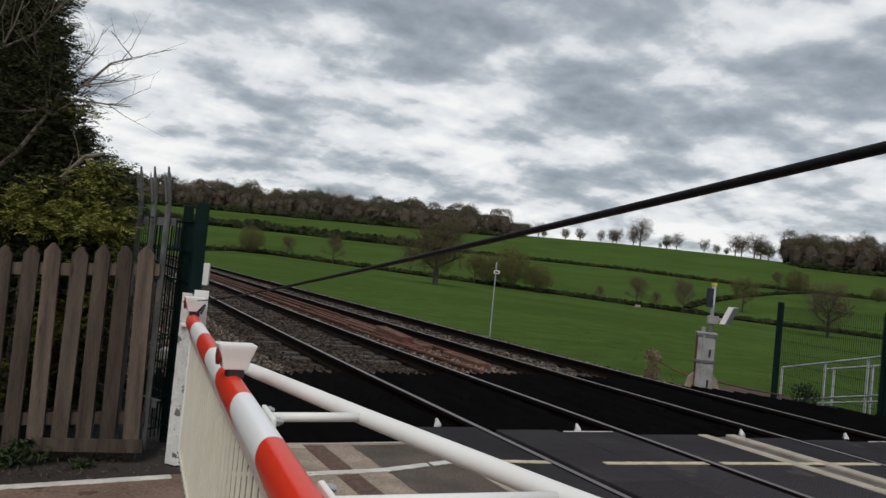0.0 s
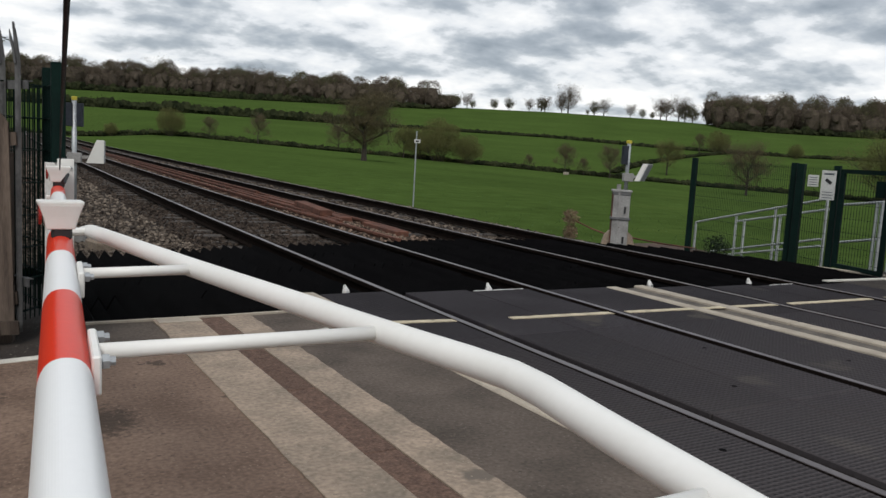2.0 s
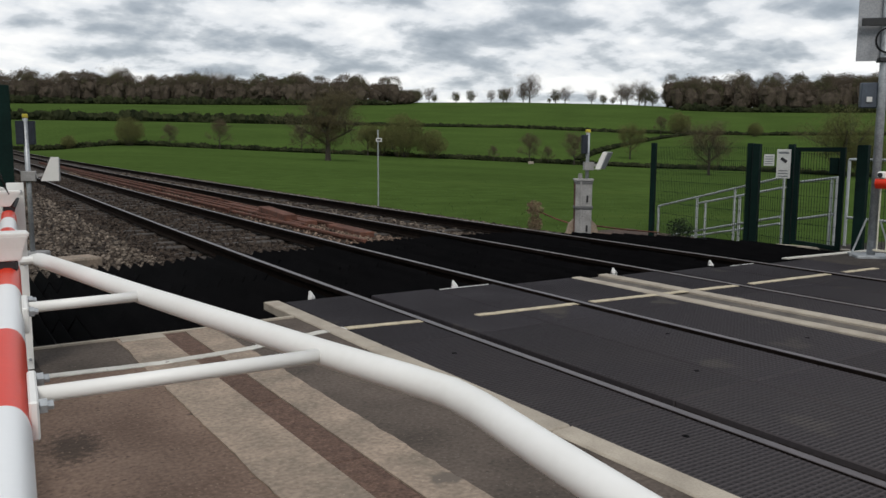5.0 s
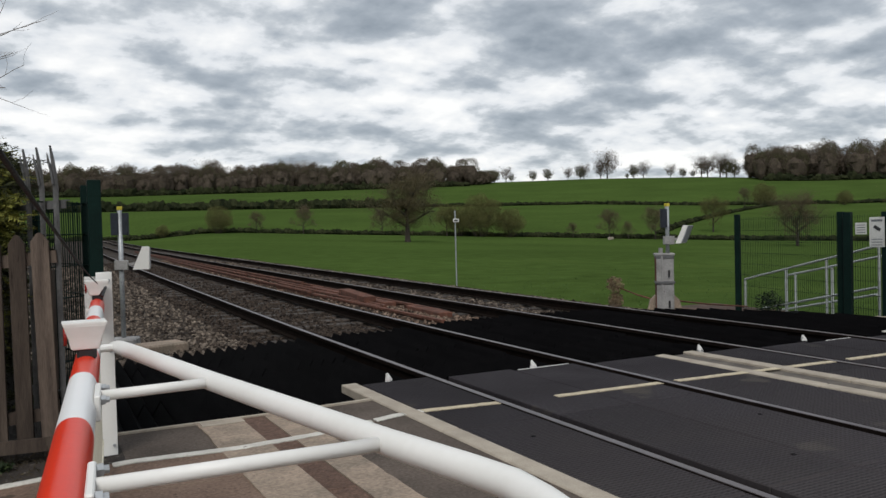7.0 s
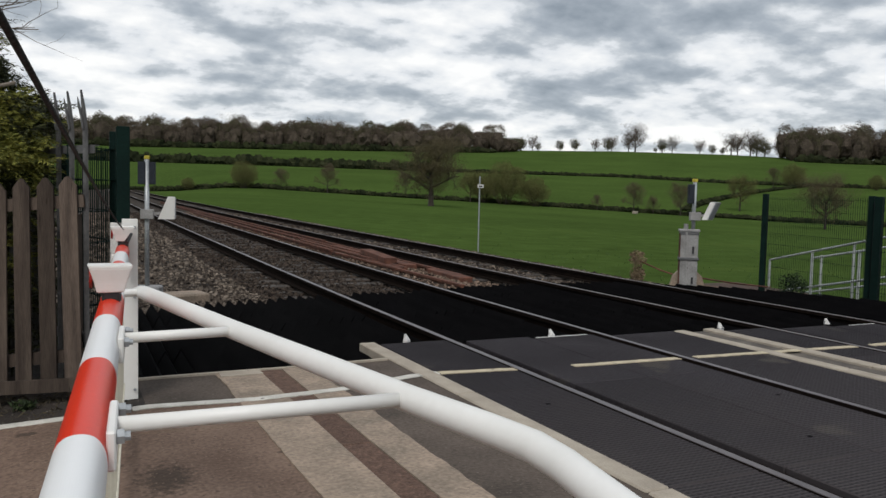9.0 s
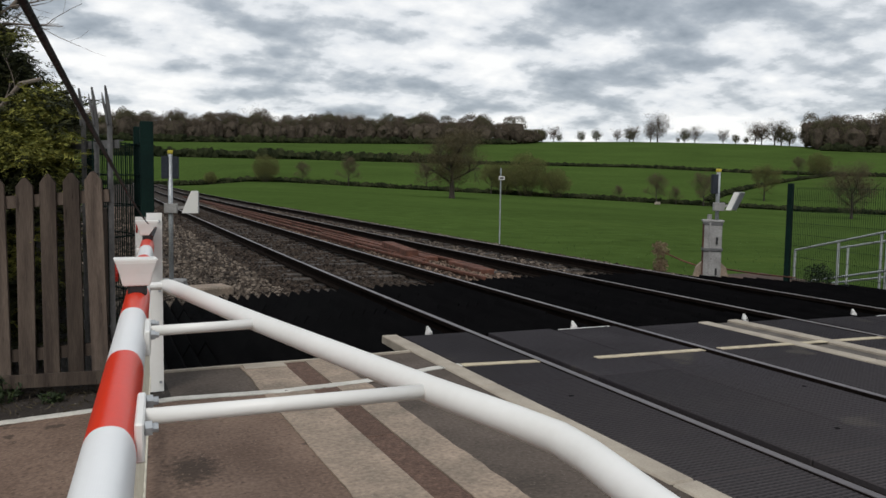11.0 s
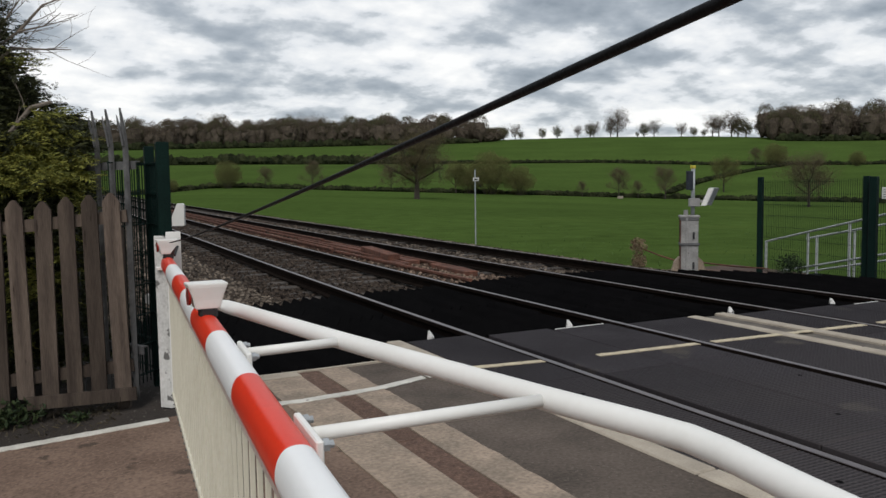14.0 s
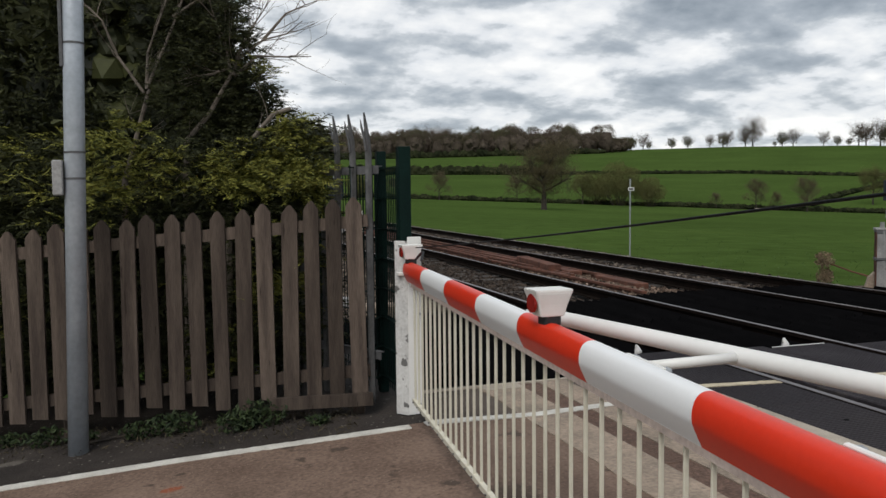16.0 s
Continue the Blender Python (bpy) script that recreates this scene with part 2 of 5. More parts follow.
L_RED = island_material("russet_bush", (0.11, 0.075, 0.048), (0.28, 0.20, 0.13))


def ribbed(m, pitch):
    """Adds the ribs of a moulded rubber panel to a material's relief, and groove shade to its colour."""
    n, l = m.node_tree.nodes, m.node_tree.links
    geo = n.new("ShaderNodeNewGeometry")
    sep = n.new("ShaderNodeSeparateXYZ")
    l.new(geo.outputs["Position"], sep.inputs[0])

    def mth(op, a, b):
        k = n.new("ShaderNodeMath")
        k.operation = op
        for i, v in enumerate((a, b)):
            if isinstance(v, (int, float)):
                k.inputs[i].default_value = v
            else:
                l.new(v, k.inputs[i])
        return k.outputs[0]

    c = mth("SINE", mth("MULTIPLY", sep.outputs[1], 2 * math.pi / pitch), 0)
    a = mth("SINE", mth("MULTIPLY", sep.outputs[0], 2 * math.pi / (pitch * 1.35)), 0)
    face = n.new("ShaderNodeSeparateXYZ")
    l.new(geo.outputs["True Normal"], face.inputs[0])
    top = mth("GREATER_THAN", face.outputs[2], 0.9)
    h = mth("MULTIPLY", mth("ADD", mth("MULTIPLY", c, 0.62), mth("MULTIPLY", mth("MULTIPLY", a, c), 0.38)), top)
    bp = n.new("ShaderNodeBump")
    bp.inputs["Strength"].default_value, bp.inputs["Distance"].default_value = 1.0, 0.007
    l.new(h, bp.inputs["Height"])
    l.new(bp.outputs[0], n["Principled BSDF"].inputs["Normal"])
    # shade painted by rib height: base colour darker in grooves, lighter on rib tops
    groove_shade = n.new("ShaderNodeMapRange")
    groove_shade.inputs["From Min"].default_value, groove_shade.inputs["From Max"].default_value = -1.0, 1.0
    groove_shade.inputs["To Min"].default_value, groove_shade.inputs["To Max"].default_value = 0.58, 1.36
    l.new(h, groove_shade.inputs["Value"])
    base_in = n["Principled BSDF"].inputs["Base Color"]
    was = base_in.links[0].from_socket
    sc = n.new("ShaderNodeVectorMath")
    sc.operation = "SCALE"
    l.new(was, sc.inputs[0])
    l.new(groove_shade.outputs[0], sc.inputs["Scale"])
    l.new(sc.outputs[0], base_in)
    return m





def dusty(m, colour, amount):
    """Pale traffic dust on the carriageway, blotchy and fading out beyond the painted edge line."""
    n, l = m.node_tree.nodes, m.node_tree.links
    geo = n.new("ShaderNodeNewGeometry")
    sep = n.new("ShaderNodeSeparateXYZ")
    l.new(geo.outputs["Position"], sep.inputs[0])
    t = n.new("ShaderNodeTexNoise")
    t.inputs["Scale"].default_value, t.inputs["Detail"].default_value, t.inputs["Roughness"].default_value = 1.1, 9, 0.62
    l.new(geo.outputs["Position"], t.inputs["Vector"])
    k = n.new("ShaderNodeMath")
    k.operation = "MULTIPLY_ADD"
    k.inputs[1].default_value = 6.0
    l.new(t.outputs["Fac"], k.inputs[0])
    l.new(sep.outputs[1], k.inputs[2])
    r = n.new("ShaderNodeMapRange")
    r.inputs["From Min"].default_value, r.inputs["From Max"].default_value = 2.9, -0.5
    r.inputs["To Min"].default_value, r.inputs["To Max"].default_value = 0.0, amount
    l.new(k.outputs[0], r.inputs["Value"])
    mx = n.new("ShaderNodeMixRGB")
    base_in = n["Principled BSDF"].inputs["Base Color"]
    was = base_in.links[0].from_socket
    l.new(r.outputs[0], mx.inputs[0])
    l.new(was, mx.inputs[1])
    mx.inputs[2].default_value = (*colour, 1)
    l.new(mx.outputs[0], base_in)


M_RUBBER = material("ribbed_rubber_panel", (0.039, 0.035, 0.039), 0.80, (0.0225, 0.020, 0.0225), 1.1, 55, 0.2, wear=(0.060, 0.053, 0.048), wear_at=0.63, wear_scale=1.3, rand=0.16, spec=0.07, grain=0.8)
dusty(M_RUBBER, (0.078, 0.069, 0.070), 0.62)
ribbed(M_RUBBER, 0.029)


def stained(m, x, y, rx, ry, colour):
    """An oily stain of ragged outline at one place of a surface."""
    n, l = m.node_tree.nodes, m.node_tree.links
    geo = n.new("ShaderNodeNewGeometry")
    mp = n.new("ShaderNodeMapping")
    mp.vector_type = "TEXTURE"
    mp.inputs["Location"].default_value, mp.inputs["Scale"].default_value = (x, y, 0), (rx, ry, 1)
    l.new(geo.outputs["Position"], mp.inputs["Vector"])
    ln = n.new("ShaderNodeVectorMath")
    ln.operation = "LENGTH"
    l.new(mp.outputs[0], ln.inputs[0])
    t = n.new("ShaderNodeTexNoise")
    t.inputs["Scale"].default_value, t.inputs["Detail"].default_value, t.inputs["Roughness"].default_value = 26, 8, 0.75
    l.new(geo.outputs["Position"], t.inputs["Vector"])
    ad = n.new("ShaderNodeMath")
    ad.operation = "MULTIPLY_ADD"
    ad.inputs[1].default_value = 2.6
    l.new(t.outputs["Fac"], ad.inputs[0])
    l.new(ln.outputs["Value"], ad.inputs[2])
    mr = n.new("ShaderNodeMapRange")
    mr.inputs["From Min"].default_value, mr.inputs["From Max"].default_value = 1.75, 2.25
    mr.inputs["To Min"].default_value, mr.inputs["To Max"].default_value = 0.8, 0.0
    l.new(ad.outputs[0], mr.inputs["Value"])
    mx = n.new("ShaderNodeMixRGB")
    base_in = n["Principled BSDF"].inputs["Base Color"]
    was = base_in.links[0].from_socket
    l.new(mr.outputs[0], mx.inputs[0])
    l.new(was, mx.inputs[1])
    mx.inputs[2].default_value = (*colour, 1)
    l.new(mx.outputs[0], base_in)


stained(M_ROAD, -2.66, -1.40, 0.15, 0.26, (0.046, 0.036, 0.030))
stained(M_ROAD, -4.12, -0.47, 0.07, 0.05, (0.26, 0.07, 0.03))

def gritty(m, colour, scale, share, amount=0.8):
    """Small stone chips of uneven size showing in a surface."""
    n, l = m.node_tree.nodes, m.node_tree.links
    geo = n.new("ShaderNodeNewGeometry")
    v = n.new("ShaderNodeTexVoronoi")
    v.inputs["Scale"].default_value = scale
    l.new(geo.outputs["Position"], v.inputs["Vector"])
    sep = n.new("ShaderNodeSeparateColor")
    l.new(v.outputs["Color"], sep.inputs[0])
    k = n.new("ShaderNodeMath")
    k.operation = "LESS_THAN"
    k.inputs[1].default_value = share
    l.new(sep.outputs[0], k.inputs[0])
    e = n.new("ShaderNodeMapRange")
    e.inputs["From Min"].default_value, e.inputs["From Max"].default_value = 0.30, 0.42
    e.inputs["To Min"].default_value, e.inputs["To Max"].default_value = amount, 0.0
    l.new(v.outputs["Distance"], e.inputs["Value"])
    f = n.new("ShaderNodeMath")
    f.operation = "MULTIPLY"
    l.new(k.outputs[0], f.inputs[0])
    l.new(e.outputs[0], f.inputs[1])
    mx = n.new("ShaderNodeMixRGB")
    base_in = n["Principled BSDF"].inputs["Base Color"]
    was = base_in.links[0].from_socket
    l.new(f.outputs[0], mx.inputs[0])
    l.new(was, mx.inputs[1])
    mx.inputs[2].default_value = (*colour, 1)
    l.new(mx.outputs[0], base_in)


gritty(M_ROAD, (0.27, 0.205, 0.16), 75, 0.09, 0.6)
gritty(M_ROAD, (0.075, 0.053, 0.042), 42, 0.06, 0.6)
gritty(M_GREYROAD, (0.18, 0.155, 0.13), 75, 0.08, 0.5)
gritty(M_GREYROAD, (0.045, 0.038, 0.032), 50, 0.06, 0.5)
gritty(M_PAVE, (0.20, 0.18, 0.16), 55, 0.05)
gritty(M_CONC, (0.15, 0.118, 0.09), 48, 0.06, 0.5)
gritty(M_CONC, (0.40, 0.335, 0.265), 80, 0.06, 0.5)

# ---------------------------------------------------------------- mesh helpers


def link(name, bm, mat, smooth=False):
    me = bpy.data.meshes.new(name)
    bm.to_mesh(me)
    bm.free()
    me.materials.append(mat)
    if smooth:
        for p in me.polygons:
            p.use_smooth = len(p.vertices) <= 4
    return new(name, me)


def part(name, bm, mat, parent, label="", smooth=False):
    ob = link(name, bm, mat, smooth)
    ob.parent = parent
    if label:
        ob["label"] = label
    return ob


def empty(name, label, category, group="", at=(0, 0, 0), kind=""):
    ob = new(name)
    ob.location = at
    ob.empty_display_size = 0.1
    return tagged(ob, label, category, group, kind)


def raw(name, verts, faces, mat, parent=None, smooth=False):
    me = bpy.data.meshes.new(name)
    me.from_pydata(verts, [], faces)
    me.materials.append(mat)
    if smooth:
        me.polygons.foreach_set("use_smooth", [True] * len(me.polygons))
    ob = new(name, me)
    ob.parent = parent
    return ob


def box(bm, c, s, rot=None, bevel=0.0):
    """A box of size s about c, turned by rot; bevelled."""
    g = bmesh.ops.create_cube(bm, size=1.0)
    vs = g["verts"]
    bmesh.ops.scale(bm, vec=s, verts=vs)
    if bevel:
        es = list({e for v in vs for e in v.link_edges})
        vs = list({v for f in bmesh.ops.bevel(bm, geom=es, offset=bevel, segments=1, affect="EDGES")["faces"] for v in f.verts} | {v for v in vs if v.is_valid})
    if rot is not None:
        bmesh.ops.rotate(bm, cent=(0, 0, 0), matrix=rot, verts=vs)
    bmesh.ops.translate(bm, vec=c, verts=vs)
    return bm


def boxm(c, s, rot=None, bevel=0.0):
    return box(bmesh.new(), c, s, rot, bevel)


def yaw(deg):
    return Matrix.Rotation(radians(deg), 3, "Z")


def tube(bm, pts, radii, sides=10, cap=True):
    """A tube along pts with a radius at each."""
    pts = [Vector(p) for p in pts]
    if isinstance(radii, (int, float)):
        radii = [radii] * len(pts)
    rings, u = [], None
    for i, p in enumerate(pts):
        d = (pts[min(i + 1, len(pts) - 1)] - pts[max(i - 1, 0)]).normalized()
        if u is None:
            u = d.orthogonal().normalized()
        u = (u - d * u.dot(d)).normalized()
        v = d.cross(u)
        rings.append([bm.verts.new(p + radii[i] * (math.cos(2 * math.pi * k / sides) * u + math.sin(2 * math.pi * k / sides) * v)) for k in range(sides)])
    for a, b in zip(rings, rings[1:]):
        for k in range(sides):
            bm.faces.new((a[k], a[(k + 1) % sides], b[(k + 1) % sides], b[k]))
    if cap:
        bm.faces.new(list(reversed(rings[0])))
        bm.faces.new(rings[-1])
    return bm


def tubem(pts, radii, sides=10, cap=True):
    return tube(bmesh.new(), pts, radii, sides, cap)


def prism(bm, outline, a, b):
    """Sweeps a closed outline of points, given as functions of position, between two places: outline in local (u, z)."""
    a, b = Vector(a), Vector(b)
    d = (b - a).normalized()
    side = Vector((d.y, -d.x, 0)).normalized()
    ups = side.cross(d)
    ends = [[bm.verts.new(p + side * u + ups * w) for u, w in outline] for p in (a, b)]
    n = len(outline)
    for k in range(n):
        bm.faces.new((ends[0][k], ends[0][(k + 1) % n], ends[1][(k + 1) % n], ends[1][k]))
    bm.faces.new(list(reversed(ends[0])))
    bm.faces.new(ends[1])
    bmesh.ops.recalc_face_normals(bm, faces=bm.faces)
    return bm


def smoothstep(a, b, v):
    k = min(1.0, max(0.0, (v - a) / (b - a)))
    return k * k * (3 - 2 * k)


def fall(x):
    """Height of the road west of the tracks: level, then down."""
    return -0.075 * max(0.0, -2.6 - x) if x > -9 else -0.48


def bend(y):
    """Sideways run of the tracks and their gentle rise to the north."""
    yy = max(y, 0.0)
    return 0.02 * y + 0.00012 * yy * yy


def rise(y):
    return 0.0045 * max(0.0, y - 6.0)


# ---------------------------------------------------------------- land
CX, CY = -3.1, -5.1
EL = {
    "first": ((-180, 0.45), (5, 0.42), (10.4, 0.22), (14.4, 0.05), (22, -0.28), (31, -0.62), (38, -0.92), (48, -1.29), (54, -1.42), (62, -1.70), (180, -1.0)),
    "second": ((-180, 1.7), (5, 1.68), (14, 1.70), (22, 1.62), (32, 1.52), (38, 1.45), (45.5, 1.12), (54, 0.94), (62, 0.92), (180, 0.9)),
    "crest": ((-180, 2.7), (5, 2.79), (8, 2.88), (14, 2.97), (22, 3.10), (30, 3.19), (38, 3.23), (45, 3.06), (52, 2.68), (62, 2.47), (180, 2.4)),
}
D1, D2, D3 = 200.0, 400.0, 620.0


def el(which, az):
    t = EL[which]
    return float(np.interp(az, [a for a, _ in t], [b for _, b in t]))


def land(x, y):
    """Height of the fields."""
    dx, dy = x - CX, y - CY
    r, az = math.hypot(dx, dy), math.degrees(math.atan2(dx, dy))
    z1, z2, z3 = (1.28 + d * math.tan(radians(el(k, az))) for k, d in (("first", D1), ("second", D2), ("crest", D3)))
    near = -0.42
    z = float(np.interp(r, (14, 60, 150, D1, D2, D3, 760, 1100, 4000), (near, near + (z1 - near) * 0.20, 1.28 + 150 * math.tan(radians(el("first", az) - 0.55)), z1, z2, z3, z3 + 1.0, z3 - 25, z3 - 60)))
    if r < 330:
        off = abs(x - bend(y) - 2.5)
        k = 1 - smoothstep(8, 30, off)
        z = min(z, z + k * (rise(y) - 0.42 - z)) if z > rise(y) - 0.42 else z
    return z


radii = [0.0, 4, 8, 11, 14, 18, 23, 30, 38, 48, 60, 75, 92, 112, 135, 160, 185, 200, 215, 240, 280, 330, 380, 400, 420, 470, 520, 570, 600, 620, 650, 700, 760, 900, 1100, 1500, 2300, 4000]
SEG = 240
lv, lf = [(CX, CY, -0.48)], []
for r in radii[1:]:
    for k in range(SEG):
        a = 2 * math.pi * k / SEG
        x, y = CX + r * math.sin(a), CY + r * math.cos(a)
        lv.append((x, y, land(x, y) if r > 14 else -0.55 + 0.13 * smoothstep(8, 14, r)))
for i in range(len(radii) - 1):
    for k in range(SEG):
        k2 = (k + 1) % SEG
        if i == 0:
            lf.append((0, 1 + k2, 1 + k))
        else:
            o, p = 1 + (i - 1) * SEG, 1 + i * SEG
            lf.append((o + k, o + k2, p + k2, p + k))
ground = raw("ground", lv, lf, M_GRASS, smooth=True)
tagged(ground, "rolling bright green pasture rising to a low hill", "grassland", kind="structure")


def slab(name, xs, ys, top, thick, mat, parent=None, follow=True, step=0.25, ragged=0.0):
    """A paved sheet with thickness between two x and two y functions or numbers; its top follows the road's fall."""
    nx = max(1, int((xs[1] - xs[0]) / step))
    v, f = [], []
    for i in range(nx + 1):
        x = xs[0] + (xs[1] - xs[0]) * i / nx
        for j, yy in enumerate(ys):
            y = yy(x) if callable(yy) else yy
            y += ragged * (noise.noise(Vector((x * 23, j * 7.0, xs[0]))) + 0.6 * noise.noise(Vector((x * 61, j * 7.0, 3.0))))
            z = top + (fall(x) if follow else 0)
            v += [(x, y, z - thick), (x, y, z)]
    for i in range(nx):
        a, b = 4 * i, 4 * (i + 1)
        f += [(a + 1, b + 1, b + 3, a + 3), (a, a + 2, b + 2, b), (a, b, b + 1, a + 1), (a + 2, a + 3, b + 3, b + 2)]
    f += [(0, 1, 3, 2), (4 * nx, 4 * nx + 2, 4 * nx + 3, 4 * nx + 1)]
    return raw(name, v, f, mat, parent)


def edge_line(x):
    """The road's painted edge."""
    return float(np.interp(x, (-9, -5, -4.1, -2.7, -2.0, -1.46, -0.86, -0.61, 0, 0.4, 1.5, 3.35, 6), (0.12, 0.03, -0.02, -0.165, -0.225, -0.17, 0.02, 0.050, -0.030, -0.075, -0.135, -0.26, -0.36)))


road = slab("road", (-14, -2.1), (-14, lambda x: edge_line(x) + 0.05), 0.0, 0.3, M_ROAD)
tagged(road, "worn brown-grey asphalt road with stains and patches", "road", kind="structure")
pave = slab("pavement", (-14, -2.62), (lambda x: edge_line(x) + 0.05, 2.2), 0.0, 0.3, M_PAVE)
tagged(pave, "dark asphalt footway with loose grit beside the fence", "pavement", kind="structure")
verge = slab("road_end", (-2.62, -0.78), (lambda x: edge_line(x) + 0.05, lambda x: 0.55 + 0.06 * max(0, x + 1.6)), -0.002, 0.3, M_GREYROAD)
tagged(verge, "grey asphalt margin at the edge of the crossing", "road", kind="structure")
lane = slab("road_lane", (-1.43, -0.78), (-14, lambda x: edge_line(x) + 0.05), -0.001, 0.3, M_GREYROAD)
tagged(lane, "smooth grey asphalt strip beside the concrete kerb", "road", kind="structure")
for nm, x0, x1, mt, lb in (("concrete_strip", -2.10, -1.80, M_CONC, "weathered pale concrete strip with broken edges"), ("concrete_strip", -1.64, -1.43, M_CONC, "narrow weathered concrete strip with broken edges")):
    n_row = 220
    sv0, sf0 = [], []
    for q in range(n_row + 1):
        yy = 0.58 - 14.5 * (q / n_row) ** 1.3
        for j, xx in enumerate((x0, x1)):
            rag = 0.0 if (j == 1) == (x0 < -2) else 0.014 * noise.noise(Vector((yy * 3.1, x0, 2.0))) + 0.012 * noise.noise(Vector((yy * 17.0, x0, 5.0)))
            sv0 += [(xx + rag, yy, -0.28), (xx + rag, yy, 0.005)]
    for q in range(n_row):
        a, b = 4 * q, 4 * (q + 1)
        sf0 += [(a + 1, a + 3, b + 3, b + 1), (a, a + 1, b + 1, b), (a + 3, a + 2, b + 2, b + 3)]
    sf0.append((0, 2, 3, 1))
    s = raw(nm, sv0, sf0, mt)
    tagged(s, lb, "concrete strip", "strips in the road", "structure")
strip_end = slab("concrete_strip_end", (-2.085, -1.80), (0.43, 0.578), 0.010, 0.2, M_KERB, follow=False, step=0.02, ragged=0.006)
tagged(strip_end, "clean pale concrete end piece of the strip", "concrete strip", "strips in the road", "structure")
edging = slab("edging", (-2.62, -0.80), (lambda x: 0.552 + 0.06 * max(0, x + 1.6), lambda x: 0.585 + 0.06 * max(0, x + 1.6)), 0.012, 0.3, M_KERB)
tagged(edging, "thin pale concrete edging along the asphalt", "edging", kind="structure")

# painted edge line on the asphalt, in hand-worn runs
for x0, x1, mt in ((-9, -2.79, M_LINE), (-2.70, -1.06, M_LINE), (-1.03, -0.80, M_LINE), (-0.79, -0.64, M_LINE)):
    w = 0.040
    s = slab("painted_line", (x0, x1), (lambda x: edge_line(x) - w, lambda x: edge_line(x) + w), 0.008 if x0 > -2.8 else 0.004, 0.006, mt, step=0.02, ragged=0.008)
    tagged(s, "worn white painted edge line", "road marking", "road edge line", "structure")

# ---------------------------------------------------------------- railway
RAILX = (0.0, 1.505, 3.40, 4.905)
HEAD = ((-0.035, 0), (-0.035, -0.035), (-0.009, -0.05), (-0.009, -0.125), (-0.065, -0.14), (-0.065, -0.15), (0.065, -0.15), (0.065, -0.14), (0.009, -0.125), (0.009, -0.05), (0.035, -0.035), (0.035, 0))


def sweep(bm, outline, path):
    rows = []
    for x, y, z in path:
        rows.append([bm.verts.new((x + u, y, z + w)) for u, w in outline])
    n = len(outline)
    for a, b in zip(rows, rows[1:]):
        for k in range(n):
            bm.faces.new((a[k], a[(k + 1) % n], b[(k + 1) % n], b[k]))
    bm.faces.new(rows[0])
    bm.faces.new(list(reversed(rows[-1])))
    bmesh.ops.recalc_face_normals(bm, faces=bm.faces)
    return bm


YS = [-30, -20, -10, -5, 0, 4, 8, 14, 20, 28, 36, 46, 58, 72, 90, 110, 135, 165, 200, 240]
SLEEPER = bmesh.new()
box(SLEEPER, (0, 0, 0), (2.55, 0.25, 0.14), None, 0.012)
me_sleeper = bpy.data.meshes.new("sleeper")
SLEEPER.to_mesh(me_sleeper)
SLEEPER.free()
me_sleeper.materials.append(M_SLEEPER)
for n_track, (xa, xb) in enumerate(((RAILX[0], RAILX[1]), (RAILX[2], RAILX[3]))):
    track = empty("railway_track", "rusty steel railway track on dark sleepers with polished rail heads", "railway track", "railway lines")
    for xr in (xa, xb):
        rail = part("rail", sweep(bmesh.new(), HEAD, [(xr + bend(y), y, rise(y) + 0.004) for y in YS]), M_RAIL, track)
        part("rail_head", sweep(bmesh.new(), ((-0.032, 0.0), (-0.030, 0.003), (0.016, 0.003), (0.018, 0.0)), [(xr + bend(y), y, rise(y) + 0.004) for y in YS]), M_RAILTOP if n_track == 0 else M_RAILDULL, rail, "bright polished running surface")
    y = 4.9
    while y < 62:
        s = new("sleeper", me_sleeper)
        s.parent = track
        s.matrix_basis = pose((xa + xb) / 2 + bend(y) + random.uniform(-0.02, 0.02), y, rise(y) - 0.248 + random.uniform(-0.02, 0.022), random.uniform(-0.5, 0.5), random.uniform(-0.4, 0.4), random.uniform(-2, 2))
        y += 0.66

bv, bf = [], []
cols = [-5.0, -3.6, -2.2, -0.8, 0, 0.75, 1.5, 2.45, 3.4, 4.15, 4.9, 5.9, 6.7, 7.6]
hz = [-0.55, -0.30, -0.18, -0.15, -0.20, -0.17, -0.20, -0.13, -0.20, -0.17, -0.20, -0.16, -0.32, -0.6]
for y in YS[5:]:
    for x, h in zip(cols, hz):
        bv.append((x + bend(y), y + 0.5, rise(y) + h))
nc = len(cols)
for i in range(len(YS) - 6):
    for k in range(nc - 1):
        bf.append((i * nc + k, i * nc + k + 1, (i + 1) * nc + k + 1, (i + 1) * nc + k))
bed = raw("ballast_bed", bv, bf, M_BALLASTBED)
tagged(bed, "bed of grey-brown crushed stone under the tracks", "ballast", kind="structure")
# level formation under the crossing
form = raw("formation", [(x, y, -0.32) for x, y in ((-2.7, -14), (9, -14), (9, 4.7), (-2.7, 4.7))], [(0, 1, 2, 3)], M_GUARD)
tagged(form, "dark trackbed under the crossing surface", "trackbed", kind="structure")

rng = random.Random(5)
CUBE = [(-1, -1, -1), (1, -1, -1), (1, 1, -1), (-1, 1, -1), (-1, -1, 1), (1, -1, 1), (1, 1, 1), (-1, 1, 1)]
CF = [(0, 3, 2, 1), (4, 5, 6, 7), (0, 1, 5, 4), (1, 2, 6, 5), (2, 3, 7, 6), (3, 0, 4, 7)]
sv, sf = [], []


